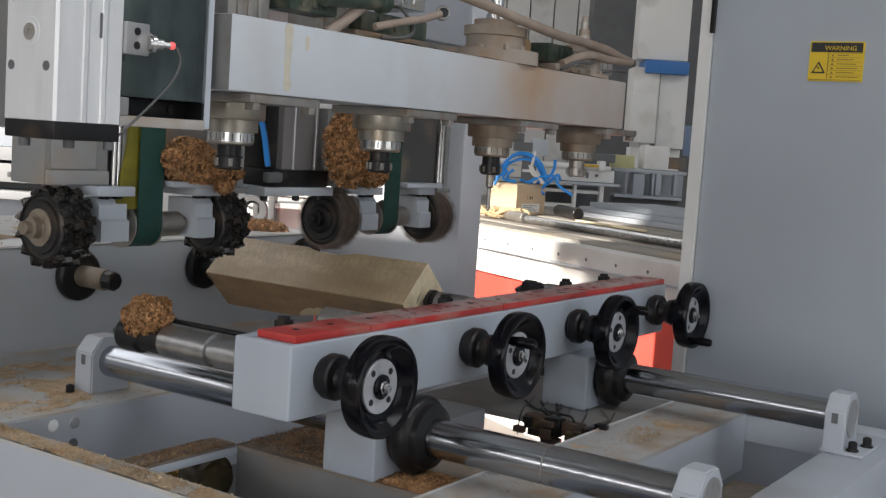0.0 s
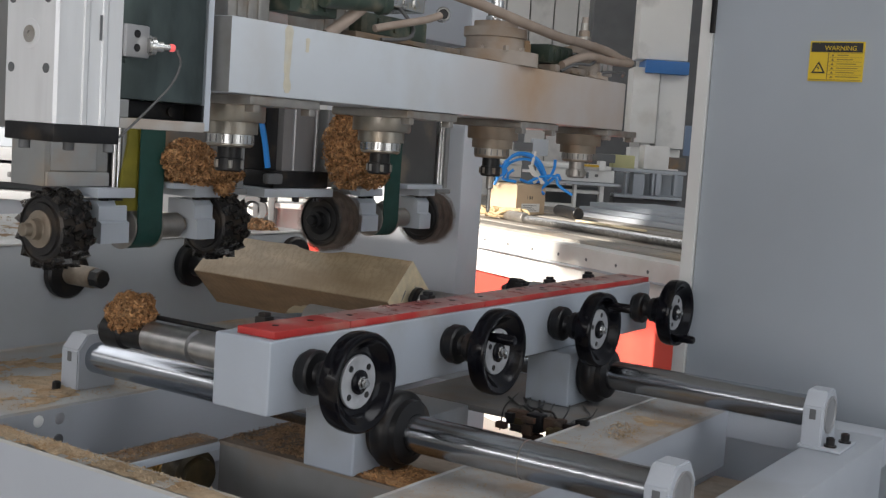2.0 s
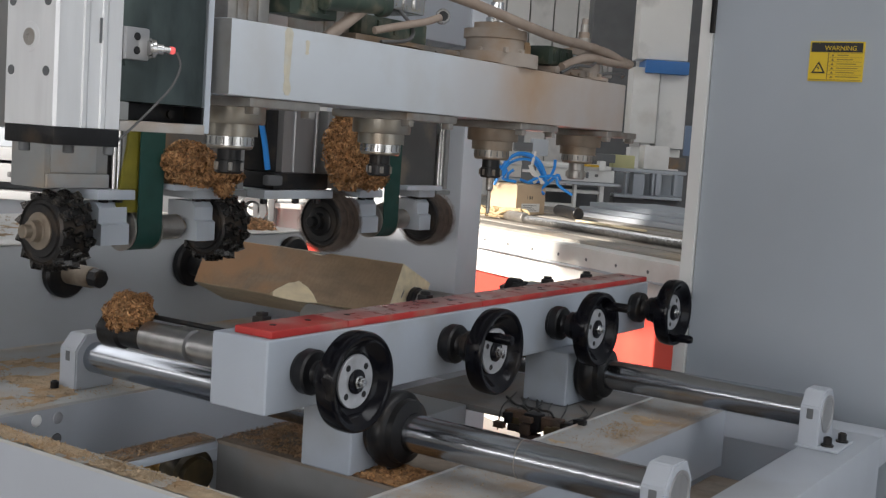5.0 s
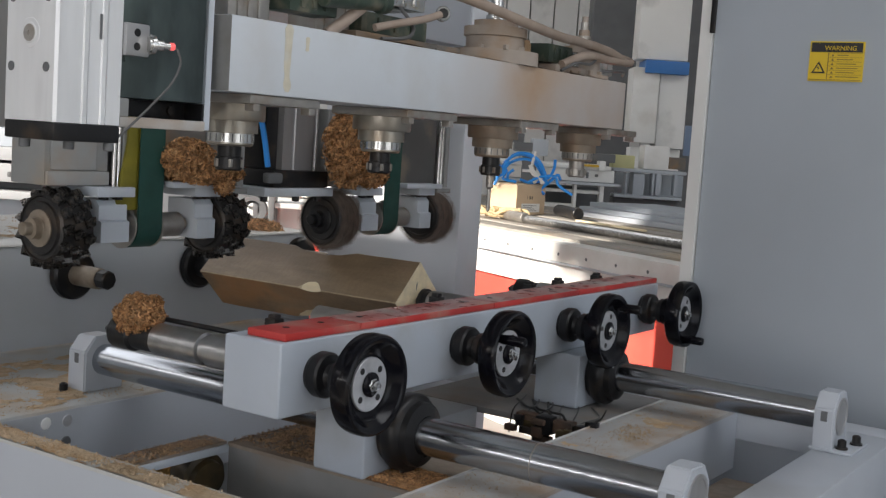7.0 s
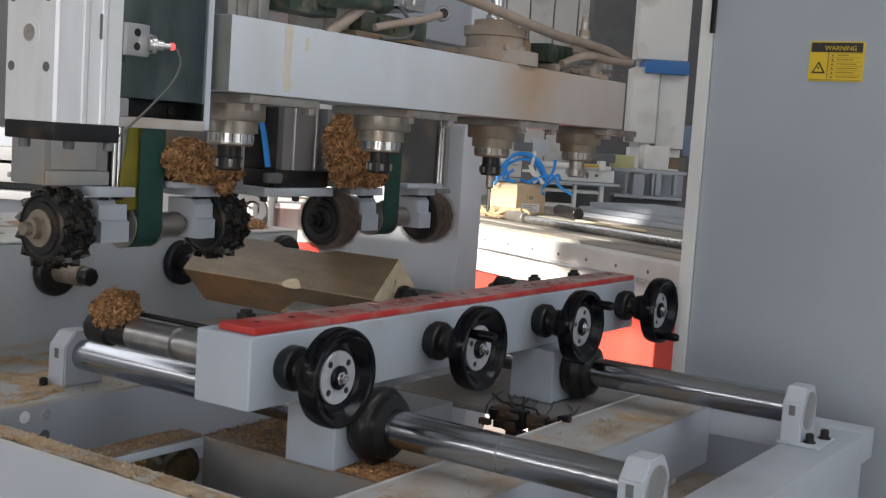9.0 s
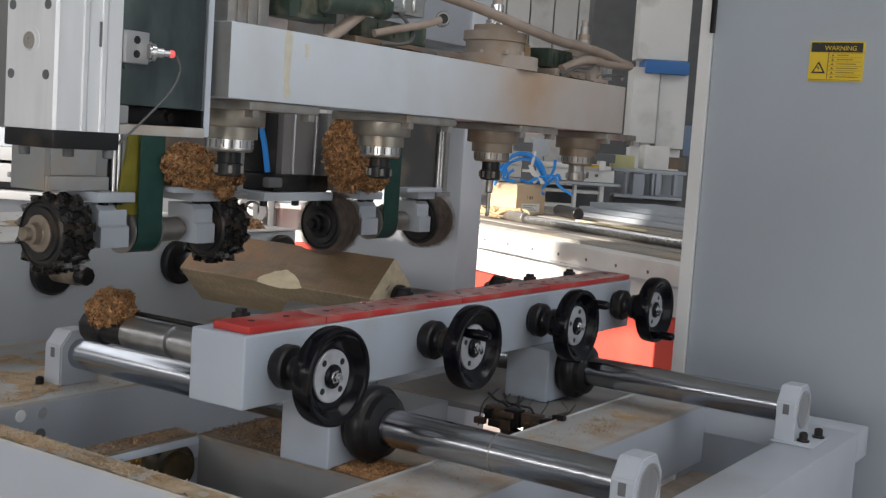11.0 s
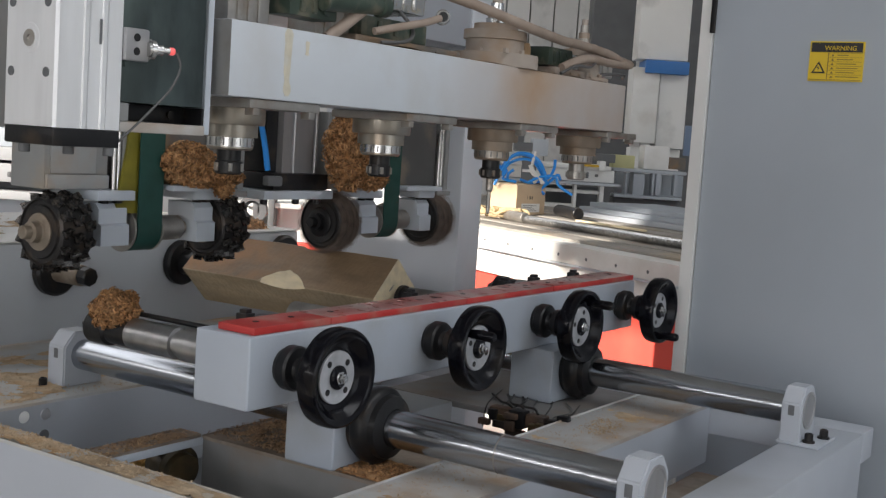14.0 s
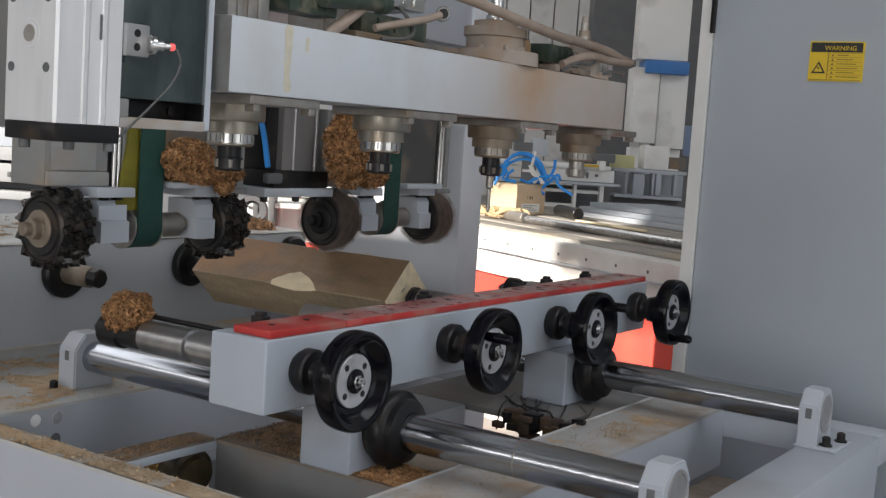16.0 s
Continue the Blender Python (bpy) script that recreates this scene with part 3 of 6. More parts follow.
# ---- sliding table ----
def table_frame():
    tf = thing("table_frame", (-1.4, 1.9, 0.50), "grey painted welded steel table frame strewn with shavings", "machine table")
    MOVES_TABLE.append(tf)
    ZT = 0.76

    def beam(x0, x1, y0, y1, z0=0.62, m=GREY, name="frame_beam", z1=ZT):
        bm = B()
        box(bm, x0, x1, y0, y1, z0, z1, 0.005)
        return part(name, bm, m, tf)
    beam(-2.44, -0.53, 1.282, 1.343, 0.50)
    beam(-2.44, -0.53, 2.66, 2.75, 0.69)
    left = beam(-2.44, -1.86, 1.3432, 2.6598, 0.56)
    beam(-0.645, -0.53, 1.3432, 2.6598, 0.50)
    beam(-2.44, -1.10, 1.283, 1.342, 0.7602, DUST_EDGE, "dusty_cover", 0.7615)
    beam(-2.40, -1.862, 1.345, 2.655, 0.7602, DUSTY_LIGHT, "dusty_cover", 0.7612)
    beam(-1.05, -0.885, 1.3432, 2.6598, 0.62, GREY)
    beam(-1.555, -1.490, 1.3432, 1.594, 0.735, BEAM_GREY, "cross_plate", 0.751)
    beam(-1.553, -1.494, 1.345, 1.592, 0.7512, DUST_TOP, "dusty_cover", 0.7525)
    beam(-1.53, -1.345, 2.0415, 2.2395, 0.70, HEADSTOCK, "cross_plate", 0.749)
    beam(-1.53, -1.051, 2.24, 2.6598, 0.735, DECK, "deck_plate", 0.751)
    beam(-1.495, -1.051, 1.5945, 2.04, 0.50, DECK, "cross_box", 0.748)
    beam(-1.497, -1.0512, 1.5925, 2.041, 0.7484, DUST_TOP, "cover_plate", 0.7515)
    beam(-1.0515, -0.884, 1.345, 2.658, 0.7602, DUSTY, "cover_plate", 0.762)
    beam(-0.8845, -0.80, 1.40, 2.60, 0.60, DUST_TOP, "lower_flange", 0.612)
    beam(-0.8848, -0.6455, 1.3432, 2.6598, 0.50, GREY, "bottom_plate", 0.53)
    for y, z in [(1.464, 0.740), (1.515, 0.738), (1.513, 0.694)]:
        bm = B()
        rod(bm, (-1.8655, y, z), (-1.8585, y, z), 0.0125)
        part("hole_plug", bm, (WHITE_PLUG if y < 1.5 else PLATE) if z > 0.7 else DARK_GREY, left, "round white plug in a drilled hole" if z > 0.7 else "dark drilled hole")
    bm = B()
    lathe(bm, (-1.572, 1.56, 0.698), (1, -0.15, -0.1), [(0, 0), (0.030, 0), (0.038, 0.008), (0.040, 0.03), (0.046, 0.034), (0.046, 0.062), (0.036, 0.066), (0.034, 0.08), (0, 0.08)])
    part("drive_motor", bm, OILY_BROWN, tf, "oily brown drive motor")
    bm = B()
    tube(bm, [(-1.64, 1.54, 0.688), (-1.615, 1.54, 0.688), (-1.59, 1.54, 0.688), (-1.565, 1.54, 0.688)], 0.010, 12, 12, True)
    part("lead_screw", bm, BRASS, tf, "ribbed brass lead screw")
    beam(-1.85, -1.565, 1.47, 1.594, 0.55, GREY, "motor_shelf", 0.655)
    # round guide shafts and their clamps
    for y in (1.68, 2.475):
        bm = B()
        rod(bm, (-2.0, y, 0.828), (-0.606, y, 0.828), 0.0335, 48)
        shaft = part("guide_shaft", bm, STEEL, tf, "polished round steel guide shaft")
        if y < 2:
            bm = B()
            lathe(bm, (-0.88, y, 0.828), (1, 0, 0), [(0.0330, 0), (0.0338, 0.0004), (0.0338, 0.0022), (0.0330, 0.0026)], 48)
            part("shaft_joint", bm, DULL_STEEL, shaft, "fine joint line round the shaft")
        for x0, x1 in ((-2.005, -1.950), (-0.646, -0.604)):
            bm = B()
            w = 0.052
            prism(bm, [(y - w, ZT), (y - w, 0.848), (y - 0.026, 0.880), (y + 0.026, 0.880), (y + w, 0.848), (y + w, ZT)], x0, x1)
            edges = [e for e in bm.edges]
            bmesh.ops.bevel(bm, geom=edges, offset=0.003, segments=2, affect="EDGES")
            br = part("shaft_clamp", bm, GREY, tf, "grey cast shaft clamp with a bored end")
            xe = x1 if x0 > -1 else x0
            s = 1 if x0 > -1 else -1
            bm = B()
            lathe(bm, (xe, y, 0.828), (s, 0, 0), [(0.040, -0.002), (0.040, 0.003), (0.035, 0.003), (0.033, 0.0012), (0, 0.0012)], 36)
            part("bore_ring", bm, DULL_ALU, br, "shaft end in its bore")
            bm = B()
            for dz in (0.0,):
                box(bm, (x0 + x1) / 2 - 0.007, (x0 + x1) / 2 + 0.007, y - w - 0.001, y - w + 0.012, 0.822, 0.844, 0.002)
            part("clamp_slot", bm, DARK_GREY, br, "dark clamping slot")
            if s > 0:
                bm = B()
                box(bm, x0 - 0.004, x1 + 0.042, y - w - 0.004, y + w + 0.018, ZT + 0.0005, ZT + 0.007, 0.002)
                part("clamp_base", bm, GREY, br)
            for bx, by in (((x0 + 0.016, y - w - 0.022),) if s < 0 else ((-0.590, y - 0.028), (-0.577, y + 0.035))):
                bm = B()
                lathe(bm, (bx, by, ZT + (0.007 if s > 0 else 0)), (0, 0, 1), [(0.0, 0), (0.013, 0), (0.013, 0.004), (0.009, 0.004), (0.009, 0.018), (0.006, 0.02), (0.0, 0.014)], 16)
                part("clamp_bolt", bm, MATT_BLACK, br, "black socket head bolt")
    return tf


def tailstock():
    ts = thing("tailstock_beam", (-1.28, 2.15, 0.76), "pale grey tailstock beam with red strip and four handwheels", "machine tailstock")
    MOVES_TABLE.append(ts)
    X0, X1, Y0, Y1, Z0, Z1 = -1.345, -1.219, 1.415, 2.91, 0.877, 1.003
    bm = B()
    box(bm, X0, X1, Y0, Y1, Z0, Z1, 0.006, 3)
    beam = part("beam", bm, TAIL_GREY, ts)
    cuts = [1.43, 1.63, 2.08, 2.46, 2.91]
    for a, b in zip(cuts, cuts[1:]):
        bm = B()
        box(bm, -1.308, -1.224, a, b - 0.0015, Z1 + 0.0005, Z1 + 0.0135, 0.002)
        # far segments: glare is painted into the top faces
        if a > 1.6:
            for f in bm.faces:
                if f.normal.z > 0.9:
                    f.material_index = 1
        strip = part("red_strip", bm, RED if a < 1.6 else [RED, RED_SHEEN], beam, "scuffed red painted steel strip, sheen painted on the far tops")
        for y in (a + 0.05, b - 0.06):
            bm = B()
            lathe(bm, (-1.268, y, Z1 + 0.0138), (0, 0, 1), [(0, -0.002), (0.006, -0.002), (0.006, 0.0006), (0, 0.0006)], 14)
            part("screw", bm, INK, strip, "countersunk dark screw")
    for y in (1.52, 2.02, 2.41, 2.55, 2.76):
        bm = B()
        box(bm, -1.342, -1.318, y - 0.012, y + 0.012, Z1, Z1 + 0.017, 0.002)
        box(bm, -1.338, -1.322, y - 0.008, y + 0.008, Z1 + 0.014, Z1 + 0.024, 0.002)
        part("clamp_lug", bm, MATT_BLACK, ts, "black clamping lug")
    for y in (1.68, 2.475):
        bm = B()
        box(bm, -1.283, -1.170, y - 0.092, y + 0.075, 0.752, Z0 - 0.0005, 0.006, 3)
        foot = part("sliding_foot", bm, TAIL_GREY, ts, "grey cast foot sliding on the guide shaft")
        bm = B()
        lathe(bm, (-1.170, y, 0.828), (1, 0, 0), [(0.034, 0), (0.060, 0), (0.060, 0.012), (0.068, 0.014), (0.070, 0.018), (0.070, 0.036), (0.066, 0.042), (0.058, 0.046), (0.056, 0.058), (0.045, 0.062), (0.0342, 0.064)], 48)
        part("seal_ring", bm, MATT_BLACK, foot, "dusty black shaft seal ring")
        bm = B()
        lathe(bm, (-1.283, y, 0.828), (-1, 0, 0), [(0.034, 0), (0.050, 0), (0.050, 0.015), (0.0342, 0.02)], 32)
        part("seal_ring", bm, MATT_BLACK, foot)
    bm = B()
    rod(bm, (-1.62, 2.43, 0.853), (-1.2835, 2.43, 0.853), 0.008, 14)
    part("feed_rod", bm, BRASS, ts, "thin brass feed rod")
    grips = [(0.02, -0.060), (-0.043, 0.034), (0.030, 0.052), (-0.010, -0.062)]
    for k, y in enumerate(TAIL_Y):
        at = Vector((-1.108, y, TAIL_Z))
        bm = B()
        lathe(bm, (X1, y, TAIL_Z), (1, 0, 0), [(0, -0.001), (0.033, -0.001), (0.036, 0.008), (0.039, 0.010), (0.039, 0.027), (0.036, 0.031), (0.022, 0.033), (0.020, 0.037),
                                          (0.020, 0.046), (0.029, 0.048), (0.031, 0.051), (0.031, 0.06), (0.026, 0.065), (0, 0.065)], 40)
        sleeve = part("spindle_sleeve", bm, MATT_BLACK, ts, "black stepped tailstock sleeve")
        bm = B()
        lathe(bm, at, (1, 0, 0), [(0.022, -0.052), (0.034, -0.048), (0.037, -0.023), (0.058, -0.0135), (0.068, -0.0145), (0.0776, -0.017), (0.0823, -0.0135), (0.0843, -0.005),
                                  (0.0843, 0.0135), (0.0823, 0.0187), (0.0786, 0.0207), (0.0725, 0.0197), (0.0683, 0.0165), (0.060, 0.005), (0.0476, -0.001), (0.0, -0.001)], 64)
        wheel = part("handwheel", bm, BLACK, ts, "glossy black handwheel with a silver centre plate")
        bm = B()
        lathe(bm, at, (1, 0, 0), [(0.020, -0.0015), (0.045, -0.0015), (0.045, 0.0025), (0.044, 0.0035), (0.020, 0.0035)], 40)
        plate = part("centre_plate", bm, PLATE, wheel, "silver round centre plate with four holes")
        for q in range(4):
            w = radians(43 + 90 * q + (0, 24, 33, 20)[k])
            c = at + Vector((0.0028, 0.033 * math.cos(w), 0.033 * math.sin(w)))
            bm = B()
            rod(bm, c, c + Vector((0.0016, 0, 0)), 0.0056, 16, 0.0003)
            part("plate_hole", bm, MATT_BLACK, wheel, "dark drilled hole")
        bm = B()
        lathe(bm, at, (1, 0, 0), [(0, 0.001), (0.0205, 0.001), (0.0205, 0.007), (0.016, 0.010), (0, 0.010)], 32)
        part("hub", bm, BLACK, wheel)
        bm = B()
        lathe(bm, at, (1, 0, 0), [(0, 0.008), (0.0115, 0.008), (0.0115, 0.011), (0.009, 0.011), (0.009, 0.018), (0.006, 0.019), (0.006, 0.022), (0, 0.023)], 6)
        part("nut", bm, CHROME, wheel, "bright hexagon nut")
        dy, dz = grips[k]
        g = at + Vector((0.0, dy, dz))
        if k:
            bm = B()
            lathe(bm, g, (1, 0, 0), [(0, -0.012), (0.007, -0.012), (0.007, 0.008), (0.009, 0.012), (0.0105, 0.03), (0.0105, 0.058), (0.008, 0.064), (0, 0.065)], 20)
            part("crank_grip", bm, BLACK, wheel, "black turned crank grip")
        else:
            bm = B()
            box(bm, g.x - 0.007, g.x + 0.006, y - 0.02, y + 0.02, g.z - 0.008, g.z + 0.006, 0.003)
            part("crank_grip", bm, BLACK, wheel, "black folding crank grip")
        if k == 0:
            bm = B()
            rod(bm, (-1.62, y + 0.022, TAIL_Z + 0.034), (X0, y + 0.022, TAIL_Z + 0.034), 0.005, 12)
            part("guide_rod", bm, MATT_BLACK, ts, "thin dark guide rod over the quill")
        # quill towards the workpiece
        bm = B()
        lathe(bm, (X0, y, TAIL_Z), (-1, 0, 0), [(0, 0), (0.052, 0), (0.052, 0.022), (0.044, 0.034), (0.0, 0.034)], 32)
        part("quill_boss", bm, BEAM_GREY, ts)
        tip = (-1.718, -1.59, -1.613, -1.60)[k]
        x1 = (-1.60, -1.585, -1.588, -1.53)[k]
        bm = B()
        n = X0 - 0.02 - x1
        lathe(bm, (X0 - 0.02, y, TAIL_Z), (-1, 0, 0), [(0, 0), (0.030, 0), (0.030, n * 0.40), (0.024, n * 0.41), (0.024, n * 0.47), (0.0295, n * 0.48), (0.0295, n - 0.003), (0.026, n), (0, n)], 36)
        part("quill", bm, DULL_STEEL if k == 1 else QUILL, ts, "bright steel tailstock quill")
        if k == 1:
            continue
        bm = B()
        n = x1 - tip
        lathe(bm, (x1, y, TAIL_Z), (-1, 0, 0), [(0, 0), (0.027, 0), (0.027, n * 0.45), (0.032, n * 0.5), (0.032, n * 0.9), (0.02, n), (0.004, n + 0.025), (0, n + 0.026)], 28)
        part("live_centre", bm, MATT_BLACK, ts, "black live centre")
    return ts


def headstock():
    hs = thing("headstock_box", (-2.6, 1.9, 0.781), "grey painted headstock box with black chucks", "machine headstock")
    MOVES_TABLE.append(hs)
    bm = B()
    box(bm, -3.0, -2.325, 0.95, 2.80, 0.715, 1.030, 0.006)
    part("body", bm, HEADSTOCK, hs)
    bm = B()
    box(bm, -3.0, -2.318, 0.95, 2.79, 1.0305, 1.036, 0.002)
    part("top_sheet", bm, WHITE, hs, "pale top sheet with shavings")
    for k, y in enumerate(AXES):
        bm = B()
        lathe(bm, (-2.325, y, AZ), (1, 0, 0), [(0, 0), (0.05, 0), (0.062, 0.006), (0.062, 0.022), (0.056, 0.028), (0.03, 0.03), (0, 0.03)], 36)
        chuck = part("chuck", bm, MATT_BLACK, hs, "dark round drive chuck")
        if k == 2:
            bm = B()
            lathe(bm, (-2.296, y, AZ), (1, 0, 0), [(0, 0), (0.032, 0), (0.032, 0.075), (0.024, 0.08), (0.02, 0.0838), (0, 0.0838)], 28)
            part("drive_pin", bm, MATT_BLACK, chuck, "dark drive pin in the timber end")
        if k != 2:
            bm = B()
            lathe(bm, (-2.296, y, AZ), (1, 0, 0), [(0, 0), (0.026, 0), (0.026, 0.085), (0.024, 0.09), (0, 0.09)], 28)
            pin = part("drive_pin", bm, PIN_STEEL, chuck, "brownish steel drive pin")
            bm = B()
            lathe(bm, (-2.207, y, AZ), (1, 0, 0), [(0, 0), (0.0235, 0), (0.0235, 0.026), (0.02, 0.03), (0, 0.03)], 8)
            part("pin_end", bm, MATT_BLACK, pin, "dark faceted pin end")
    return hs


def workpiece():
    """Square timber on edge; the corners carry shallow cuts of the milling wheel."""
    a = 0.093
    x0, x1 = -2.212, -1.572
    y, z = AXES[2], AZ
    rng = random.Random(5)
    bm = B()
    # corner angle, depth, middle and half length of its cut
    cuts = {90: (0.023, -1.865, 0.078), 180: (0.001, 0, 1), 270: (0.030, -1.865, 0.100), 0: (0.013, -1.835, 0.034)}
    n = 90
    rings = []
    for i in range(n + 1):
        x = x0 + (x1 - x0) * i / n
        ring = []
        for ang in (0, 90, 180, 270):
            dep, xc, hw = cuts[ang]
            d = 0.0015 + max(0.0, dep * (1 - ((x - xc) / hw) ** 2)) * (1 + 0.15 * noise.noise(Vector((x * 40, ang, 0))))
            w = radians(ang)
            out, side = Vector((0, math.cos(w), math.sin(w))), Vector((0, -math.sin(w), math.cos(w)))
            wob = 0.0012 * noise.noise(Vector((x * 12, ang, 3)))
            for s, f in ((-1, 1.3), (1, 0.4)):
                e = 0.0015 + (d - 0.0015) * f
                ring.append(bm.verts.new(Vector((x, y, z)) + out * (a - e + wob) + side * e * s))
        rings.append(ring)
    for r, q in zip(rings, rings[1:]):
        for k in range(8):
            f = bm.faces.new((r[k], r[(k + 1) % 8], q[(k + 1) % 8], q[k]))
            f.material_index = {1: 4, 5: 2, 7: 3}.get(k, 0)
            if k % 2 == 0 and (r[k].co - r[k + 1].co).length > 0.006:
                f.material_index = 1
    for r in (rings[0][::-1], rings[-1]):
        f = bm.faces.new(r)
        f.material_index = 1
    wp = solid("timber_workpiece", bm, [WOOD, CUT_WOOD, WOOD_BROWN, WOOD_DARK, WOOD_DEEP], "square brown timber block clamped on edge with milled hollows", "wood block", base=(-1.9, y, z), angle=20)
    # drying cracks in the end grain
    for dy, dz, n, lean in ((-0.030, 0.010, 0.030, 0.5), (0.022, 0.022, 0.022, -0.7), (0.01, -0.035, 0.02, 0.2)):
        bm = B()
        c, w = Vector((x1, y + dy, z + dz)), Vector((0, math.sin(lean), math.cos(lean)))
        u = Vector((0, math.cos(lean), -math.sin(lean)))
        a0, a1, a2 = c - w * n / 2, c + u * 0.0014, c + w * n / 2
        a3 = c - u * 0.0014
        low = [bm.verts.new(q) for q in (a0, a1, a2, a3)]
        top = [bm.verts.new(q + Vector((0.0012, 0, 0))) for q in (a0, a1, a2, a3)]
        bm.faces.new(top)
        for k in range(4):
            bm.faces.new((low[k], low[(k + 1) % 4], top[(k + 1) % 4], top[k]))
        part("end_crack", bm, DARK_GREY, wp, "dark drying crack in the end grain")
    return wp


def shavings_on_table():
    rng = random.Random(11)

    def heap(name, label, fn, m, base, gain=1.0):
        SCALE[0] = gain
        bm = B()
        fn(bm)
        ob = solid(name, bm, m, label, "shavings", "stuff", base=base, angle=80)
        SCALE[0] = 1.0
        MOVES_TABLE.append(ob)
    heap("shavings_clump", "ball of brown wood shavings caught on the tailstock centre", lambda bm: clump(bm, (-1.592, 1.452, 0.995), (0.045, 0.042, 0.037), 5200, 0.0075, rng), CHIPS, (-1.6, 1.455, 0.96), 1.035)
    heap("sawdust_drift", "pale sawdust drift lying on the table frame", lambda bm: (drift(bm, -2.32, -1.868, 1.345, 1.98, 0.7612, 0.012, 2.0, 0.5, 0.007, 9), litter(bm, -2.3, -1.88, 1.36, 1.75, 0.764, 1500, 0.0045, rng, 0.8)), SHAVINGS, (-2.05, 1.6, 0.76))
    heap("sawdust_drift", "pale sawdust strip along the frame edge", lambda bm: (drift(bm, -2.25, -1.13, 1.286, 1.341, 0.7615, 0.010, 5.0, 0.72, 0.004, 22), litter(bm, -2.25, -1.25, 1.29, 1.338, 0.766, 2200, 0.0055, rng, 1.0)), SHAVINGS, (-1.7, 1.31, 0.76))
    heap("sawdust_drift", "brown sawdust strip on the cross plate", lambda bm: (drift(bm, -1.553, -1.494, 1.346, 1.592, 0.7525, 0.010, 7.0, 0.62, 0.004, 20), litter(bm, -1.553, -1.494, 1.346, 1.59, 0.755, 500, 0.005, rng, 1.0)), DARK_SAWDUST, (-1.52, 1.47, 0.752))
    heap("shavings_drift", "brown shavings lying under the tailstock beam", lambda bm: (drift(bm, -1.494, -1.25, 1.594, 2.03, 0.7515, 0.014, 11.0, 0.56, 0.006, 12), litter(bm, -1.49, -1.27, 1.60, 1.95, 0.756, 2600, 0.0062, rng, 0.9)), DARK_SAWDUST, (-1.4, 1.7, 0.752))
    heap("shavings_drift", "brown shavings heaped beside the sliding foot", lambda bm: (drift(bm, -1.168, -1.03, 1.594, 1.71, 0.7515, 0.012, 14.0, 0.62, 0.005, 14), litter(bm, -1.168, -1.03, 1.596, 1.71, 0.754, 3200, 0.0062, rng, 1.6)), CHIPS, (-1.1, 1.62, 0.752))
    heap("sawdust_drift", "thin sawdust smears lying on the cross beam", lambda bm: (drift(bm, -1.045, -0.892, 1.36, 2.62, 0.762, 0.004, 19.0, 0.30, 0.006, 9), litter(bm, -1.04, -0.90, 1.4, 2.6, 0.7625, 1500, 0.0036, rng, 0.7), litter(bm, -1.0, -0.93, 2.15, 2.3, 0.764, 500, 0.0045, rng, 1.5)), SHAVINGS, (-0.97, 2.0, 0.762))
    def on_shaft(bm):
        spots = []
        for _ in range(520):
            x, w = rng.uniform(-1.80, -1.36), rng.gauss(0.35, 0.22)
            n = Vector((0, math.sin(w), math.cos(w)))
            spots.append((Vector((x, 1.68, 0.828)) + n * 0.0345, n))
        flakes(bm, spots, 0.0034, rng, 0.3)
    heap("sawdust_drift", "thin sawdust lying on top of the guide shaft", on_shaft, SHAVINGS, (-1.6, 1.68, 0.862))
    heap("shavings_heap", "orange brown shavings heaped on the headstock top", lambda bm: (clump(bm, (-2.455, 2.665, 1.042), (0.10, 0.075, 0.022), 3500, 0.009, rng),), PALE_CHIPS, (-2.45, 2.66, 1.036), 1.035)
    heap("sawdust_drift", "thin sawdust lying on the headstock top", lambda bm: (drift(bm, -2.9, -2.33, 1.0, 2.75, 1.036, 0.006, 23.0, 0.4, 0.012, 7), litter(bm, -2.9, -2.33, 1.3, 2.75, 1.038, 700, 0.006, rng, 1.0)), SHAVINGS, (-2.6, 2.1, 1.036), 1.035)


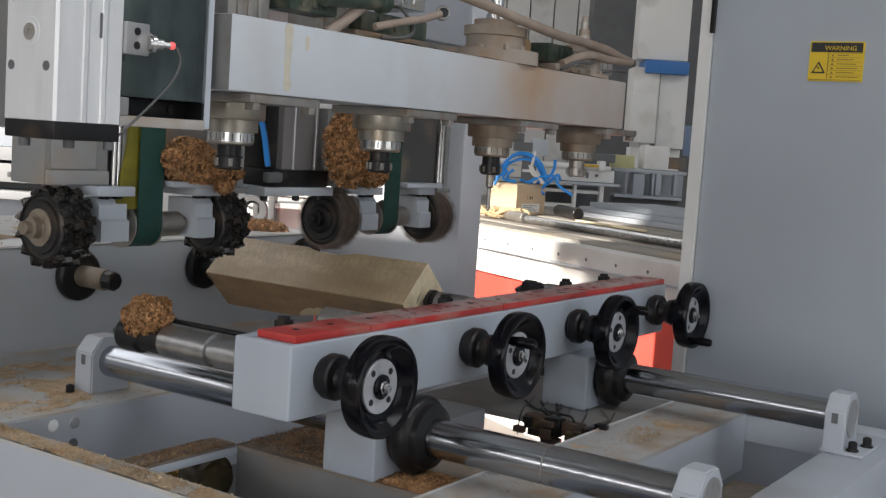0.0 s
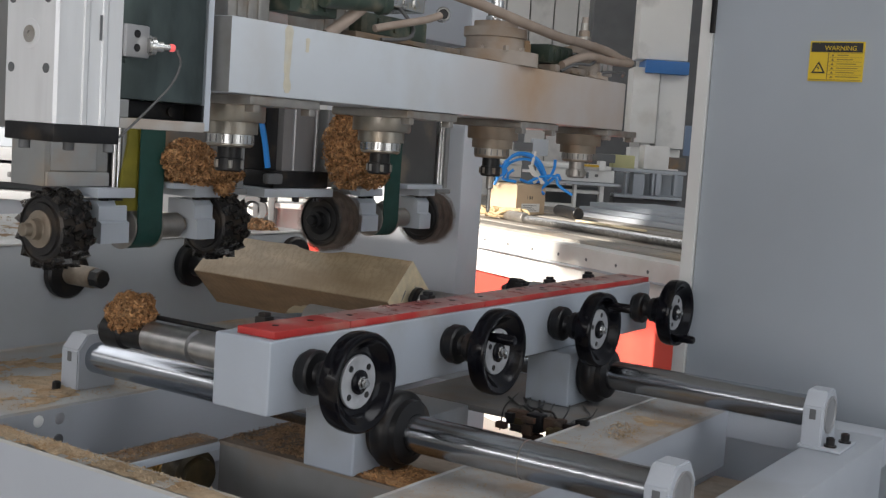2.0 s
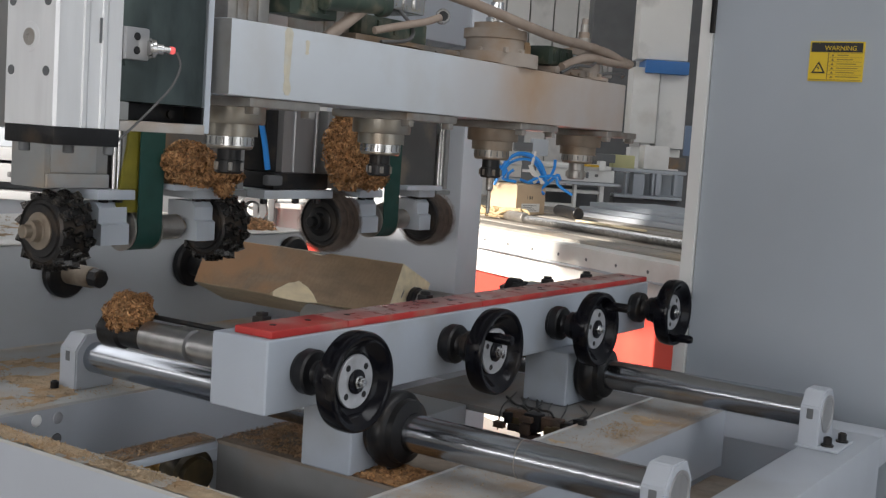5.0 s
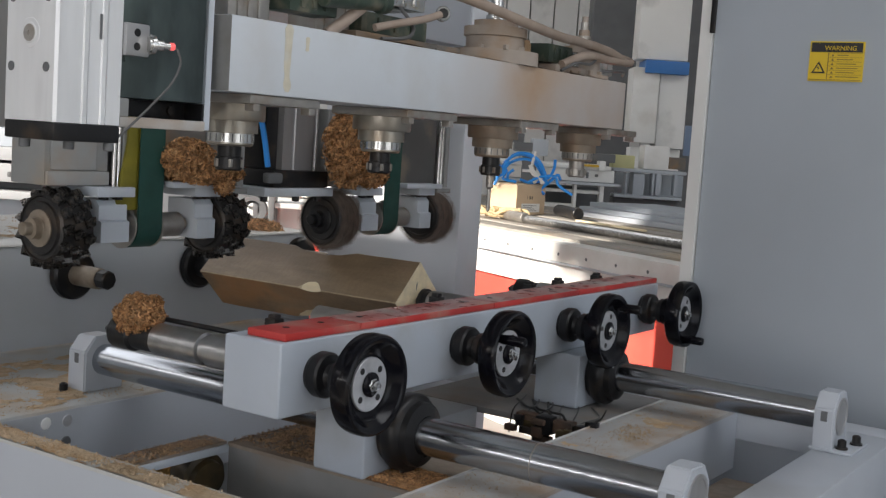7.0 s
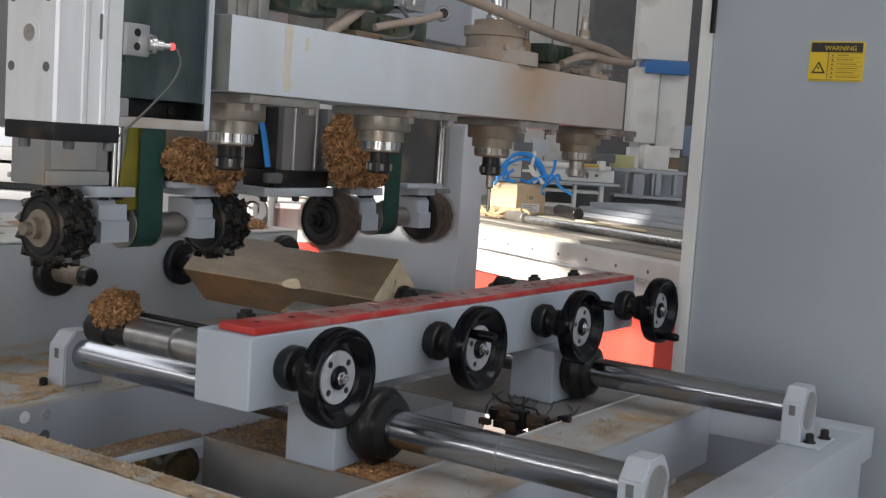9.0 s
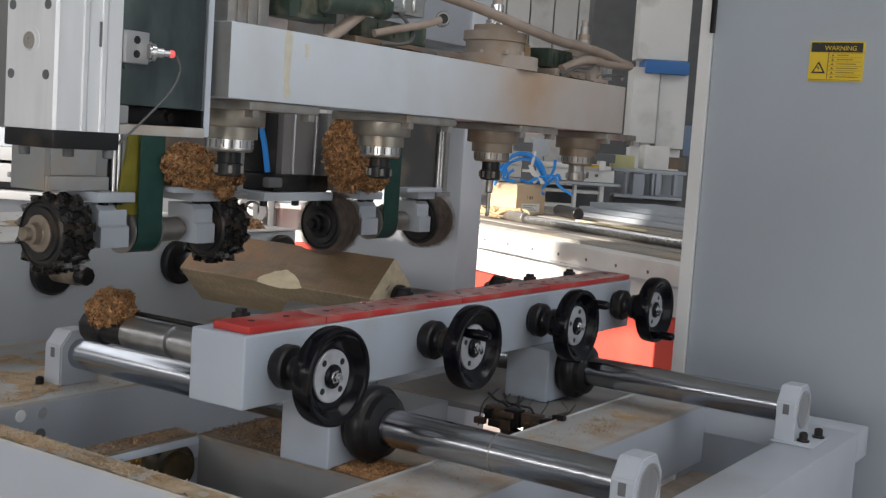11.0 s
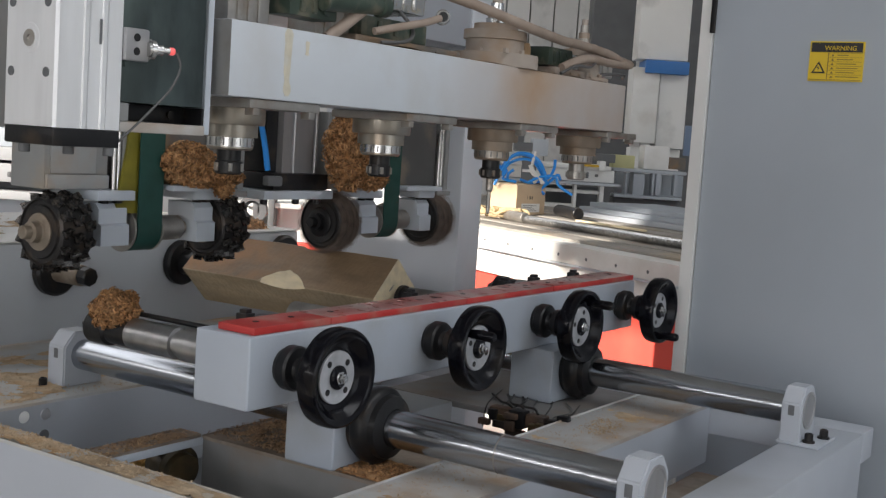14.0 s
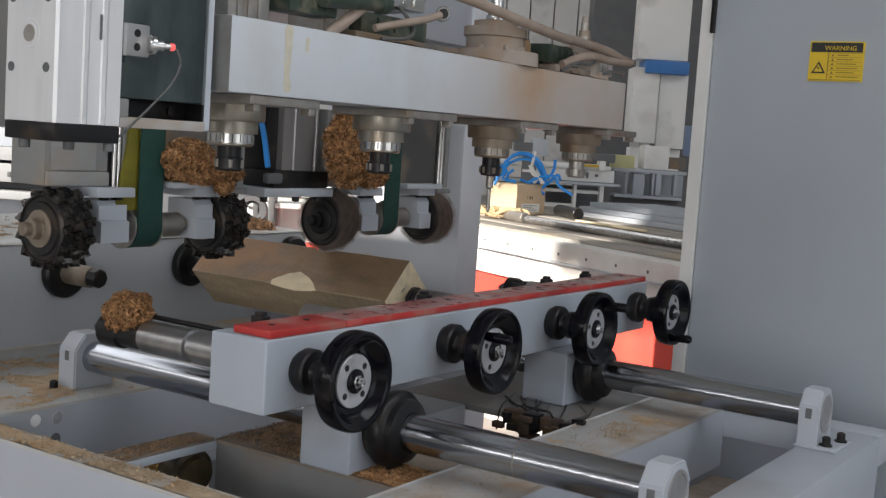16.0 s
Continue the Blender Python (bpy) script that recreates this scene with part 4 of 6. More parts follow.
def connectors():
    cc = thing("cable_connectors", (-1.2, 2.2, 0.751), "brown dusty cable plugs and leads in the table opening", "cable")
    MOVES_TABLE.append(cc)
    for x0, x1, y0, y1, z0, z1, m in ((-1.255, -1.205, 2.205, 2.236, 0.734, 0.766, RUST_BROWN), (-1.203, -1.165, 2.20, 2.232, 0.728, 0.768, MATT_BLACK), (-1.163, -1.118, 2.206, 2.236, 0.735, 0.764, RUST_BROWN),
                                      (-1.116, -1.075, 2.21, 2.236, 0.732, 0.760, MATT_BLACK), (-1.215, -1.17, 2.21, 2.23, 0.702, 0.722, RUST_BROWN), (-1.262, -1.248, 2.21, 2.225, 0.742, 0.758, MATT_BLACK)):
        bm = B()
        box(bm, x0, x1, y0, y1, z0, z1, 0.004)
        part("plug", bm, m, cc)
    bm = B()
    box(bm, -1.40, -1.051, 2.255, 2.275, 0.735, 0.75, 0.003)
    part("carrier_bar", bm, DUSTY_DARK, cc)
    for k in range(3):
        bm = B()
        tube(bm, [(-1.34 + 0.03 * k, 2.36 + 0.02 * k, 0.755), (-1.28 + 0.03 * k, 2.30, 0.757), (-1.235 + 0.035 * k, 2.25, 0.768), (-1.20 + 0.03 * k, 2.222, 0.764)], 0.003, 6)
        part("lead", bm, MATT_BLACK, cc)
    rng = random.Random(31)
    for k in range(12):
        x, y, z = rng.uniform(-1.26, -1.07), rng.uniform(2.19, 2.225), rng.uniform(0.712, 0.764)
        w, h = rng.uniform(0.006, 0.016), rng.uniform(0.006, 0.013)
        bm = B()
        box(bm, x - w, x + w, y - 0.008, y + 0.008, z - h, z + h, 0.002)
        part("clip", bm, (RUST_BROWN, MATT_BLACK, OILY_BROWN)[k % 3], cc)
    for k in range(7):
        x = -1.30 + 0.035 * k
        bm = B()
        tube(bm, [(x - 0.05, 2.42, 0.754), (x + rng.uniform(-0.02, 0.02), 2.33, 0.755 + rng.uniform(0.0, 0.007)), (x + rng.uniform(0.0, 0.03), 2.24, 0.757), (x + rng.uniform(0.0, 0.05), 2.20, 0.735 + rng.uniform(-0.02, 0.015))], 0.0016, 6)
        part("lead", bm, CABLE if k % 2 else MATT_BLACK, cc)
    bm = B()
    tube(bm, [(-1.17, 1.66, 0.76), (-1.12, 1.70, 0.80), (-1.05, 1.78, 0.77), (-1.0, 1.86, 0.766)], 0.006, 8)
    part("lead", bm, MATT_BLACK, cc)
    cc.location.x += 0.028
    BASES[cc.name].x += 0.028


connectors()
table_frame()
tailstock()
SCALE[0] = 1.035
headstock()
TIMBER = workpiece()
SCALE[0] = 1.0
shavings_on_table()


# ---- lifting head ----
def head_beam():
    hb = thing("head_beam", (-1.43, 2.08, 1.40), "pale grey steel head beam with dusty spindles and valves", "machine head")
    MOVES_HEAD.append(hb)
    Y0, Y1, Z0, Z1 = 1.361, 2.806, 1.402, 1.523
    bm = B()
    box(bm, -1.53, -1.332, Y0, Y1, Z0, Z1, 0.004)
    # near end face takes a darker grey that holds its shade
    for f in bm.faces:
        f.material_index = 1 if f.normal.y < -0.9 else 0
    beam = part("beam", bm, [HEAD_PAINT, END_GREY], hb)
    rng = random.Random(3)
    # dried yellow runs on the front
    for yc, top, bottom, w in ((1.497, 1.522, 1.410, 0.0115), (1.545, 1.506, 1.482, 0.006)):
        pts, m = [], 14
        for i in range(m + 1):
            zz = top + (bottom - top) * i / m
            ww = w * (1.0 - 0.5 * i / m + 0.25 * noise.noise(Vector((zz * 40, yc, 1))) + (0.25 if i > m - 3 else 0))
            pts.append((yc + 0.003 * noise.noise(Vector((zz * 30, yc, 7))), ww * (0.4 if i in (0, m) else 1), zz))
        bm = B()
        prism(bm, [(c - ww, zz) for c, ww, zz in pts] + [(c + ww, zz) for c, ww, zz in reversed(pts)], -1.3325, -1.3312)
        part("stain", bm, STAIN, beam, "dried yellow run of oil")
    for k, y in enumerate(TAIL_Y):
        bm = B()
        box(bm, -1.528, -1.338, y - 0.088, y + 0.088, 1.386, Z0 - 0.0005, 0.003)
        plate = part("spindle_plate", bm, DULL_STEEL, hb, "dusty steel spindle plate")
        for dy in (-0.07, 0.07):
            bm = B()
            box(bm, -1.36, -1.34, y + dy - 0.008, y + dy + 0.008, 1.374, 1.387, 0.002)
            part("plate_bolt", bm, DULL_STEEL, plate)
        bm = B()
        lathe(bm, (-1.465, y, 1.386), (0, 0, -1), [(0, 0), (0.060, 0), (0.060, 0.026), (0.058, 0.029), (0.048, 0.029), (0.048, 0.032), (0.048, 0.05), (0.0405, 0.05), (0.0405, 0.070), (0.037, 0.073), (0, 0.073)], 44)
        sp = part("spindle", bm, SPINDLE if k < 2 else SPINDLE_BROWN, hb, "dusty stepped steel spindle nose")
        bm = B()
        lathe(bm, (-1.465, y, 1.336), (0, 0, -1), [(0.039, 0), (0.0415, 0.001), (0.0415, 0.017), (0.0395, 0.018)], 44)
        ring = part("collar", bm, CHROME if k in (0, 1) else DULL_STEEL, sp, "bright ground collar with slots")
        bm = B()
        for q in range(18):
            w = radians(20 * q)
            rod(bm, (-1.465 + 0.0408 * math.cos(w), y + 0.0408 * math.sin(w), 1.3205), (-1.465 + 0.0408 * math.cos(w), y + 0.0408 * math.sin(w), 1.3335), 0.0016, 6)
        part("slots", bm, DARK_GREY, ring, "dark spanner slots")
        bm = B()
        lathe(bm, (-1.465, y, 1.314), (0, 0, -1), [(0, 0), (0.021, 0), (0.021, 0.02), (0.024, 0.021), (0.024, 0.041), (0.021, 0.044), (0.01, 0.044), (0, 0.044)], 30)
        nut = part("collet_nut", bm, MATT_BLACK if k < 3 else DULL_STEEL, sp, "dark slotted collet nut")
        for q in range(6):
            w = radians(60 * q + 20)
            c = Vector((-1.465 + 0.0242 * math.cos(w), y + 0.0235 * math.sin(w), 1.283))
            bm = B()
            box(bm, c.x - 0.003, c.x + 0.003, c.y - 0.003, c.y + 0.003, c.z - 0.007, c.z + 0.007, 0.001)
            part("nut_notch", bm, DULL_STEEL, nut)
        if k == 2:
            bm = B()
            lathe(bm, (-1.465, y, 1.272), (0, 0, -1), [(0, 0), (0.0085, 0), (0.0085, 0.03), (0.005, 0.034), (0.0045, 0.085), (0, 0.09)], 16)
            part("milling_bit", bm, DULL_STEEL, sp, "long slim milling bit")
    # motors and valves on top
    for y, r, h, m in ((2.29, 0.100, 0.03, MOTOR_DUST), (2.72, 0.07, 0.012, MOTOR_DUST)):
        bm = B()
        lathe(bm, (-1.42, y, Z1), (0, 0, 1), [(0, 0), (r, 0), (r, h), (r * 0.66, h), (r * 0.66, 0.06), (r * 0.72, 0.062), (r * 0.72, 0.082), (r * 0.5, 0.084), (r * 0.5, 0.097), (r * 0.2, 0.1), (r * 0.2, 0.125), (r * 0.12, 0.127), (r * 0.12, 0.16), (0, 0.16)], 36)
        motor = part("motor_housing", bm, m, hb, "dust covered round motor housing")
        bm = B()
        lathe(bm, (-1.42, y, Z1 + 0.1), (0, 0, 1), [(0, 0), (r * 0.24, 0), (r * 0.24, 0.01), (r * 0.15, 0.012), (r * 0.15, 0.045), (0, 0.045)], 20)
        part("motor_shaft", bm, CHROME if y < 2.5 else DULL_STEEL, motor, "bright motor shaft end")
        for w in (200, 250, 300, 345):
            c = Vector((-1.42 + r * 0.88 * math.cos(radians(w + 30)), y + r * 0.88 * math.sin(radians(w)), Z1 + h))
            bm = B()
            lathe(bm, c, (0, 0, 1), [(0, -0.002), (0.007, -0.002), (0.007, 0.008), (0, 0.009)], 6)
            part("flange_bolt", bm, MOTOR_DUST, motor)
    for y0, y1, z0, z1, x0, x1, m, nm in (
            (1.42, 1.52, Z1, 1.60, -1.50, -1.40, DULL_STEEL, "valve_block"), (1.56, 1.69, 1.555, 1.60, -1.45, -1.39, OLIVE, "valve_body"),
            (1.84, 1.98, 1.60, 1.66, -1.50, -1.40, CHROME, "valve_block"), (1.80, 2.02, 1.545, 1.585, -1.48, -1.42, OLIVE, "valve_body"),
            (1.70, 1.82, Z1, 1.60, -1.52, -1.45, DULL_STEEL, "bracket"), (1.76, 2.12, Z1, 1.543, -1.52, -1.40, DUSTY_DARK, "valve_base"),
            (2.48, 2.60, 1.548, 1.592, -1.44, -1.385, OLIVE, "valve_body"), (2.50, 2.66, Z1, 1.546, -1.47, -1.375, MOTOR_DUST, "valve_base"), (2.61, 2.65, 1.548, 1.585, -1.43, -1.39, CHROME, "coupling"),
            (2.78, 2.90, 1.545, 1.60, -1.50, -1.42, DUSTY, "valve_block"), (2.415, 2.45, Z1, 1.595, -1.45, -1.42, DUSTY_DARK, "bracket")):
        bm = B()
        box(bm, x0, x1, y0, y1, z0, z1, 0.004)
        for q in (0.25, 0.5, 0.75):
            box(bm, x1 - 0.004, x1 + 0.004, y0 + (y1 - y0) * q - 0.006, y0 + (y1 - y0) * q + 0.006, z0 + 0.008, z1 - 0.008, 0.002)
        part(nm, bm, m, hb)
    for y in (1.50, 1.52, 1.60, 1.66):
        bm = B()
        rod(bm, (-1.40, y, 1.59), (-1.40, y, 1.64), 0.006, 12)
        part("fitting", bm, CHROME, hb, "bright hose fitting")
    # pipes and hoses
    for nm, pts, r, m in (
            ("hose", [(-1.40, 1.675, 1.525), (-1.385, 1.725, 1.565), (-1.38, 1.765, 1.60), (-1.385, 1.79, 1.66), (-1.40, 1.80, 1.75)], 0.0115, TAN_HOSE),
            ("hose", [(-1.38, 1.79, 1.550), (-1.36, 1.85, 1.566), (-1.35, 1.91, 1.580), (-1.345, 1.955, 1.594)], 0.0075, TAN_HOSE),
            ("hose", [(-1.45, 1.98, 1.672), (-1.38, 2.12, 1.645), (-1.334, 2.29, 1.614), (-1.34, 2.46, 1.603), (-1.37, 2.60, 1.608), (-1.37, 2.76, 1.60), (-1.38, 2.88, 1.585)], 0.0115, TAN_HOSE),
            ("hose", [(-1.37, 2.52, 1.545), (-1.36, 2.62, 1.575), (-1.37, 2.78, 1.578), (-1.38, 2.92, 1.585), (-1.43, 2.96, 1.60), (-1.47, 2.90, 1.61)], 0.0105, TAN_HOSE),
            ("air_line", [(-1.62, 1.745, 1.41), (-1.62, 1.75, 1.37), (-1.62, 1.765, 1.32), (-1.62, 1.777, 1.27)], 0.006, BLUE)):
        bm = B()
        tube(bm, pts, r, 12)
        part(nm, bm, m, hb)
    # brown sawdust packed along the top edge
    bm = B()
    drift(bm, -1.40, -1.334, 1.72, 2.80, Z1 + 0.0005, 0.008, 41.0, 0.55, 0.006, 9)
    part("dust_crust", bm, DARK_SAWDUST, hb, "brown dust crust along the top edge")
    for pts in ([(-1.36, 2.50, 1.53), (-1.352, 2.56, 1.552), (-1.352, 2.63, 1.556), (-1.36, 2.68, 1.572)], [(-1.40, 2.70, 1.535), (-1.365, 2.76, 1.548), (-1.36, 2.84, 1.553), (-1.39, 2.90, 1.548)], [(-1.39, 1.88, 1.60), (-1.37, 1.90, 1.565), (-1.36, 1.87, 1.54), (-1.37, 1.80, 1.53)]):
        bm = B()
        tube(bm, pts, 0.0038, 8)
        part("valve_lead", bm, CABLE, hb, "thin dark valve lead")
    bm = B()
    rod(bm, (-1.375, 1.63, 1.585), (-1.375, 1.80, 1.598), 0.017, 18)
    rod(bm, (-1.375, 1.79, 1.597), (-1.375, 1.815, 1.599), 0.021, 18)
    part("valve_cylinder", bm, OLIVE, hb, "olive valve cylinder")
    bm = B()
    lathe(bm, (-1.345, 1.966, 1.598), (0.7, -0.7, 0.1), [(0, -0.012), (0.015, -0.012), (0.0155, 0.0), (0.013, 0.002), (0.010, 0.002), (0.010, -0.004), (0, -0.004)], 24)
    eye = part("pipe_eye", bm, CHROME, hb, "bright ring fitting at the pipe end")
    bm = B()
    lathe(bm, (-1.345, 1.966, 1.598), (0.7, -0.7, 0.1), [(0, -0.003), (0.0102, -0.003), (0.0102, 0.0004), (0, 0.0004)], 20)
    part("bore", bm, INK, eye, "dark open bore")
    # near end: pneumatic cylinder, dark plate and sensor
    bm = B()
    box(bm, -1.46, -1.345, 1.152, 1.319, 1.379, 1.95, 0.003)
    part("mounting_plate", bm, OILED, hb, "oily dark steel mounting plate")
    bm = B()
    box(bm, -1.50, -1.352, 1.3305, 1.343, 1.338, 1.95, 0.002)
    part("side_plate", bm, BEAM_GREY, hb)
    bm = B()
    box(bm, -1.46, -1.349, 1.16, 1.330, 1.336, 1.3515, 0.002)
    part("lower_lip", bm, DUSTY, hb)
    # black liners put the shade of the recess and side gap into colour
    bm = B()
    box(bm, -1.46, -1.392, 1.152, 1.330, 1.352, 1.3785, 0.002)
    box(bm, -1.46, -1.372, 1.319, 1.330, 1.379, 1.95, 0.001)
    box(bm, -1.3915, -1.353, 1.3255, 1.330, 1.352, 1.3785, 0)
    part("recess_shade", bm, MATT_BLACK, hb, "black liners painting the shade of the recess and gap")
    bm = B()
    box(bm, -1.41, -1.347, 1.154, 1.174, 1.3515, 1.3785, 0.002)
    part("corner_block", bm, SLIDE, hb)
    # ribbed cylinder barrel
    xa, xb, ya, yb = -1.448, -1.340, 1.038, 1.152
    bm = B()
    pts = [(xa, ya), (xb - 0.004, ya), (xb, ya + 0.004)]
    for s in (0.42, 0.70):
        c = ya + (yb - ya) * s
        pts += [(xb, c - 0.004), (xb + 0.003, c - 0.003), (xb + 0.003, c + 0.003), (xb, c + 0.004), (xb - 0.003, c + 0.0045), (xb - 0.003, c + 0.007), (xb, c + 0.008)]
    pts += [(xb, yb - 0.001), (xa, yb - 0.001)]
    prism(bm, pts, 1.3375, 1.95, "z")
    barrel = part("cylinder_barrel", bm, ALU, hb, "ribbed brushed aluminium pneumatic cylinder", angle=30)
    bm = B()
    box(bm, xa + 0.001, xb + 0.001, ya - 0.001, yb, 1.312, 1.337, 0.003)
    part("end_cap", bm, MATT_BLACK, hb, "black cylinder end cap")
    for bx, bz in ((-1.436, 1.412), (-1.360, 1.412), (-1.436, 1.507), (-1.360, 1.507)):
        bm = B()
        lathe(bm, (bx, ya, bz), (0, -1, 0), [(0, -0.001), (0.0068, -0.001), (0.0068, 0.001), (0.005, 0.001), (0.0048, 0.0004), (0, 0.0004)], 18)
        part("screw", bm, DARK_GREY, barrel, "recessed socket screw")
    bm = B()
    lathe(bm, (-1.397, ya, 1.458), (0, -1, 0), [(0.012, 0), (0.021, 0), (0.0205, 0.0005), (0.0145, 0.0006), (0.0138, 0.0014), (0.012, 0.0014)], 32)
    port = part("port_ring", bm, ALU, barrel, "scuffed ring round the port")
    bm = B()
    lathe(bm, (-1.397, ya, 1.458), (0, -1, 0), [(0, 0), (0.012, 0), (0.0118, 0.0024), (0.004, 0.0026), (0.0035, 0.0008), (0, 0.0008)], 28)
    part("port_plug", bm, DULL_STEEL, port, "round threaded port plug")
    bm = B()
    box(bm, xb - 0.0005, xb + 0.0012, 1.110, 1.1135, 1.457, 1.492, 0)
    part("scale_mark", bm, DARK_GREY, barrel, "short dark slot label")
    for dx, dy in ((0.03, 0.0), (0.075, 0.04), (0.1, 0.09)):
        bm = B()
        rod(bm, (xa + dx, ya + 0.012 + dy, 1.300), (xa + dx, ya + 0.012 + dy, 1.313), 0.008, 14)
        part("cap_nut", bm, DARK_GREY, hb)
    # sensor
    bm = B()
    box(bm, -1.345, -1.333, 1.152, 1.196, 1.439, 1.486, 0.003)
    br = part("sensor_bracket", bm, DULL_ALU, hb, "small aluminium sensor bracket with two holes")
    for z in (1.453, 1.473):
        bm = B()
        rod(bm, (-1.3335, 1.172, z), (-1.3318, 1.172, z), 0.0058, 18, 0.0003)
        part("bracket_hole", bm, MATT_BLACK, br, "dark drilled hole")
    bm = B()
    lathe(bm, (-1.330, 1.190, 1.458), (0.35, 0.93, 0.0), [(0, 0), (0.011, 0), (0.0115, 0.003), (0.015, 0.003), (0.015, 0.009), (0.011, 0.009), (0.0085, 0.012), (0.0085, 0.022), (0.0055, 0.024), (0.0055, 0.033), (0, 0.033)], 20)
    sensor = part("proximity_sensor", bm, CHROME, hb, "threaded chrome proximity sensor")
    bm = B()
    lathe(bm, (-1.3185, 1.2207, 1.458), (0.35, 0.93, 0.0), [(0, 0), (0.0056, 0), (0.0056, 0.006), (0.0045, 0.008), (0, 0.0085)], 18)
    part("sensor_lamp", bm, LED_RED, sensor, "glowing red sensor tip")
    bm = B()
    tube(bm, [(-1.314, 1.232, 1.456), (-1.312, 1.238, 1.435), (-1.318, 1.228, 1.405), (-1.328, 1.205, 1.375), (-1.338, 1.172, 1.340), (-1.345, 1.150, 1.318)], 0.0019, 8)
    part("sensor_cable", bm, CABLE, sensor, "thin grey sensor cable")
    bm = B()
    lathe(bm, (-1.392, 1.295, 1.365), (1, 0, 0), [(0, 0), (0.007, 0), (0.007, 0.004), (0, 0.004)], 16)
    part("screw", bm, MATT_BLACK, hb)


def drum(bm, at, r=0.066, width=0.076):
    """The bare drum of a milling wheel, its axis along y."""
    h = width / 2
    lathe(bm, at, (0, 1, 0), [(0.012, -h), (0.050, -h), (0.052, -h + 0.004), (0.059, -h + 0.004), (0.061, -h), (r, -h + 0.004), (r, h - 0.004), (0.052, h), (0.012, h), (0.012, -h)], 48)


TOOTH = {}


def teeth(wheel, material, rows=3, count=13, r=0.066, tip=0.0745, width=0.076):
    """Raked cutting teeth, each a piece on the wheel's drum; all share one mesh."""
    h = (tip - r) * 0.5 + 0.003
    if material.name not in TOOTH:
        bm = B()
        w = width / rows * 0.39
        # holder with a thin raked knife that overhangs its front
        prism(bm, [(-h, -0.008), (-h, 0.010), (h * 0.35, 0.0095), (h * 0.45, 0.003), (h * 0.28, -0.007)], -w, w, "y")
        prism(bm, [(h * 0.3, 0.0), (h * 0.55, 0.0115), (h * 0.85, 0.0105), (h * 0.6, -0.001)], -w * 0.94, w * 1.06, "y")
        prism(bm, [(h * 0.1, -0.0045), (h * 0.5, -0.003), (h * 0.55, -0.0065), (h * 0.1, -0.008)], -w * 0.4, w * 0.4, "y")
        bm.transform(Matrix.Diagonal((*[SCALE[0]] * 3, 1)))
        me = bpy.data.meshes.new("tooth")
        bm.to_mesh(me)
        bm.free()
        me.materials.append(material)
        TOOTH[material.name] = me
    for j in range(rows):
        yc = -width / 2 + width * (j + 0.5) / rows
        for i in range(count):
            ob = new("tooth", TOOTH[material.name])
            ob.parent = wheel
            ob.matrix_basis = Matrix.Rotation(2 * math.pi * (i + 0.3 * j) / count, 4, "Y") @ Matrix.Translation(Vector((r + h - 0.003, yc, 0)) * SCALE[0]) @ Matrix.Rotation(radians(14), 4, "Y") @ Matrix.Rotation(radians(20), 4, "X")


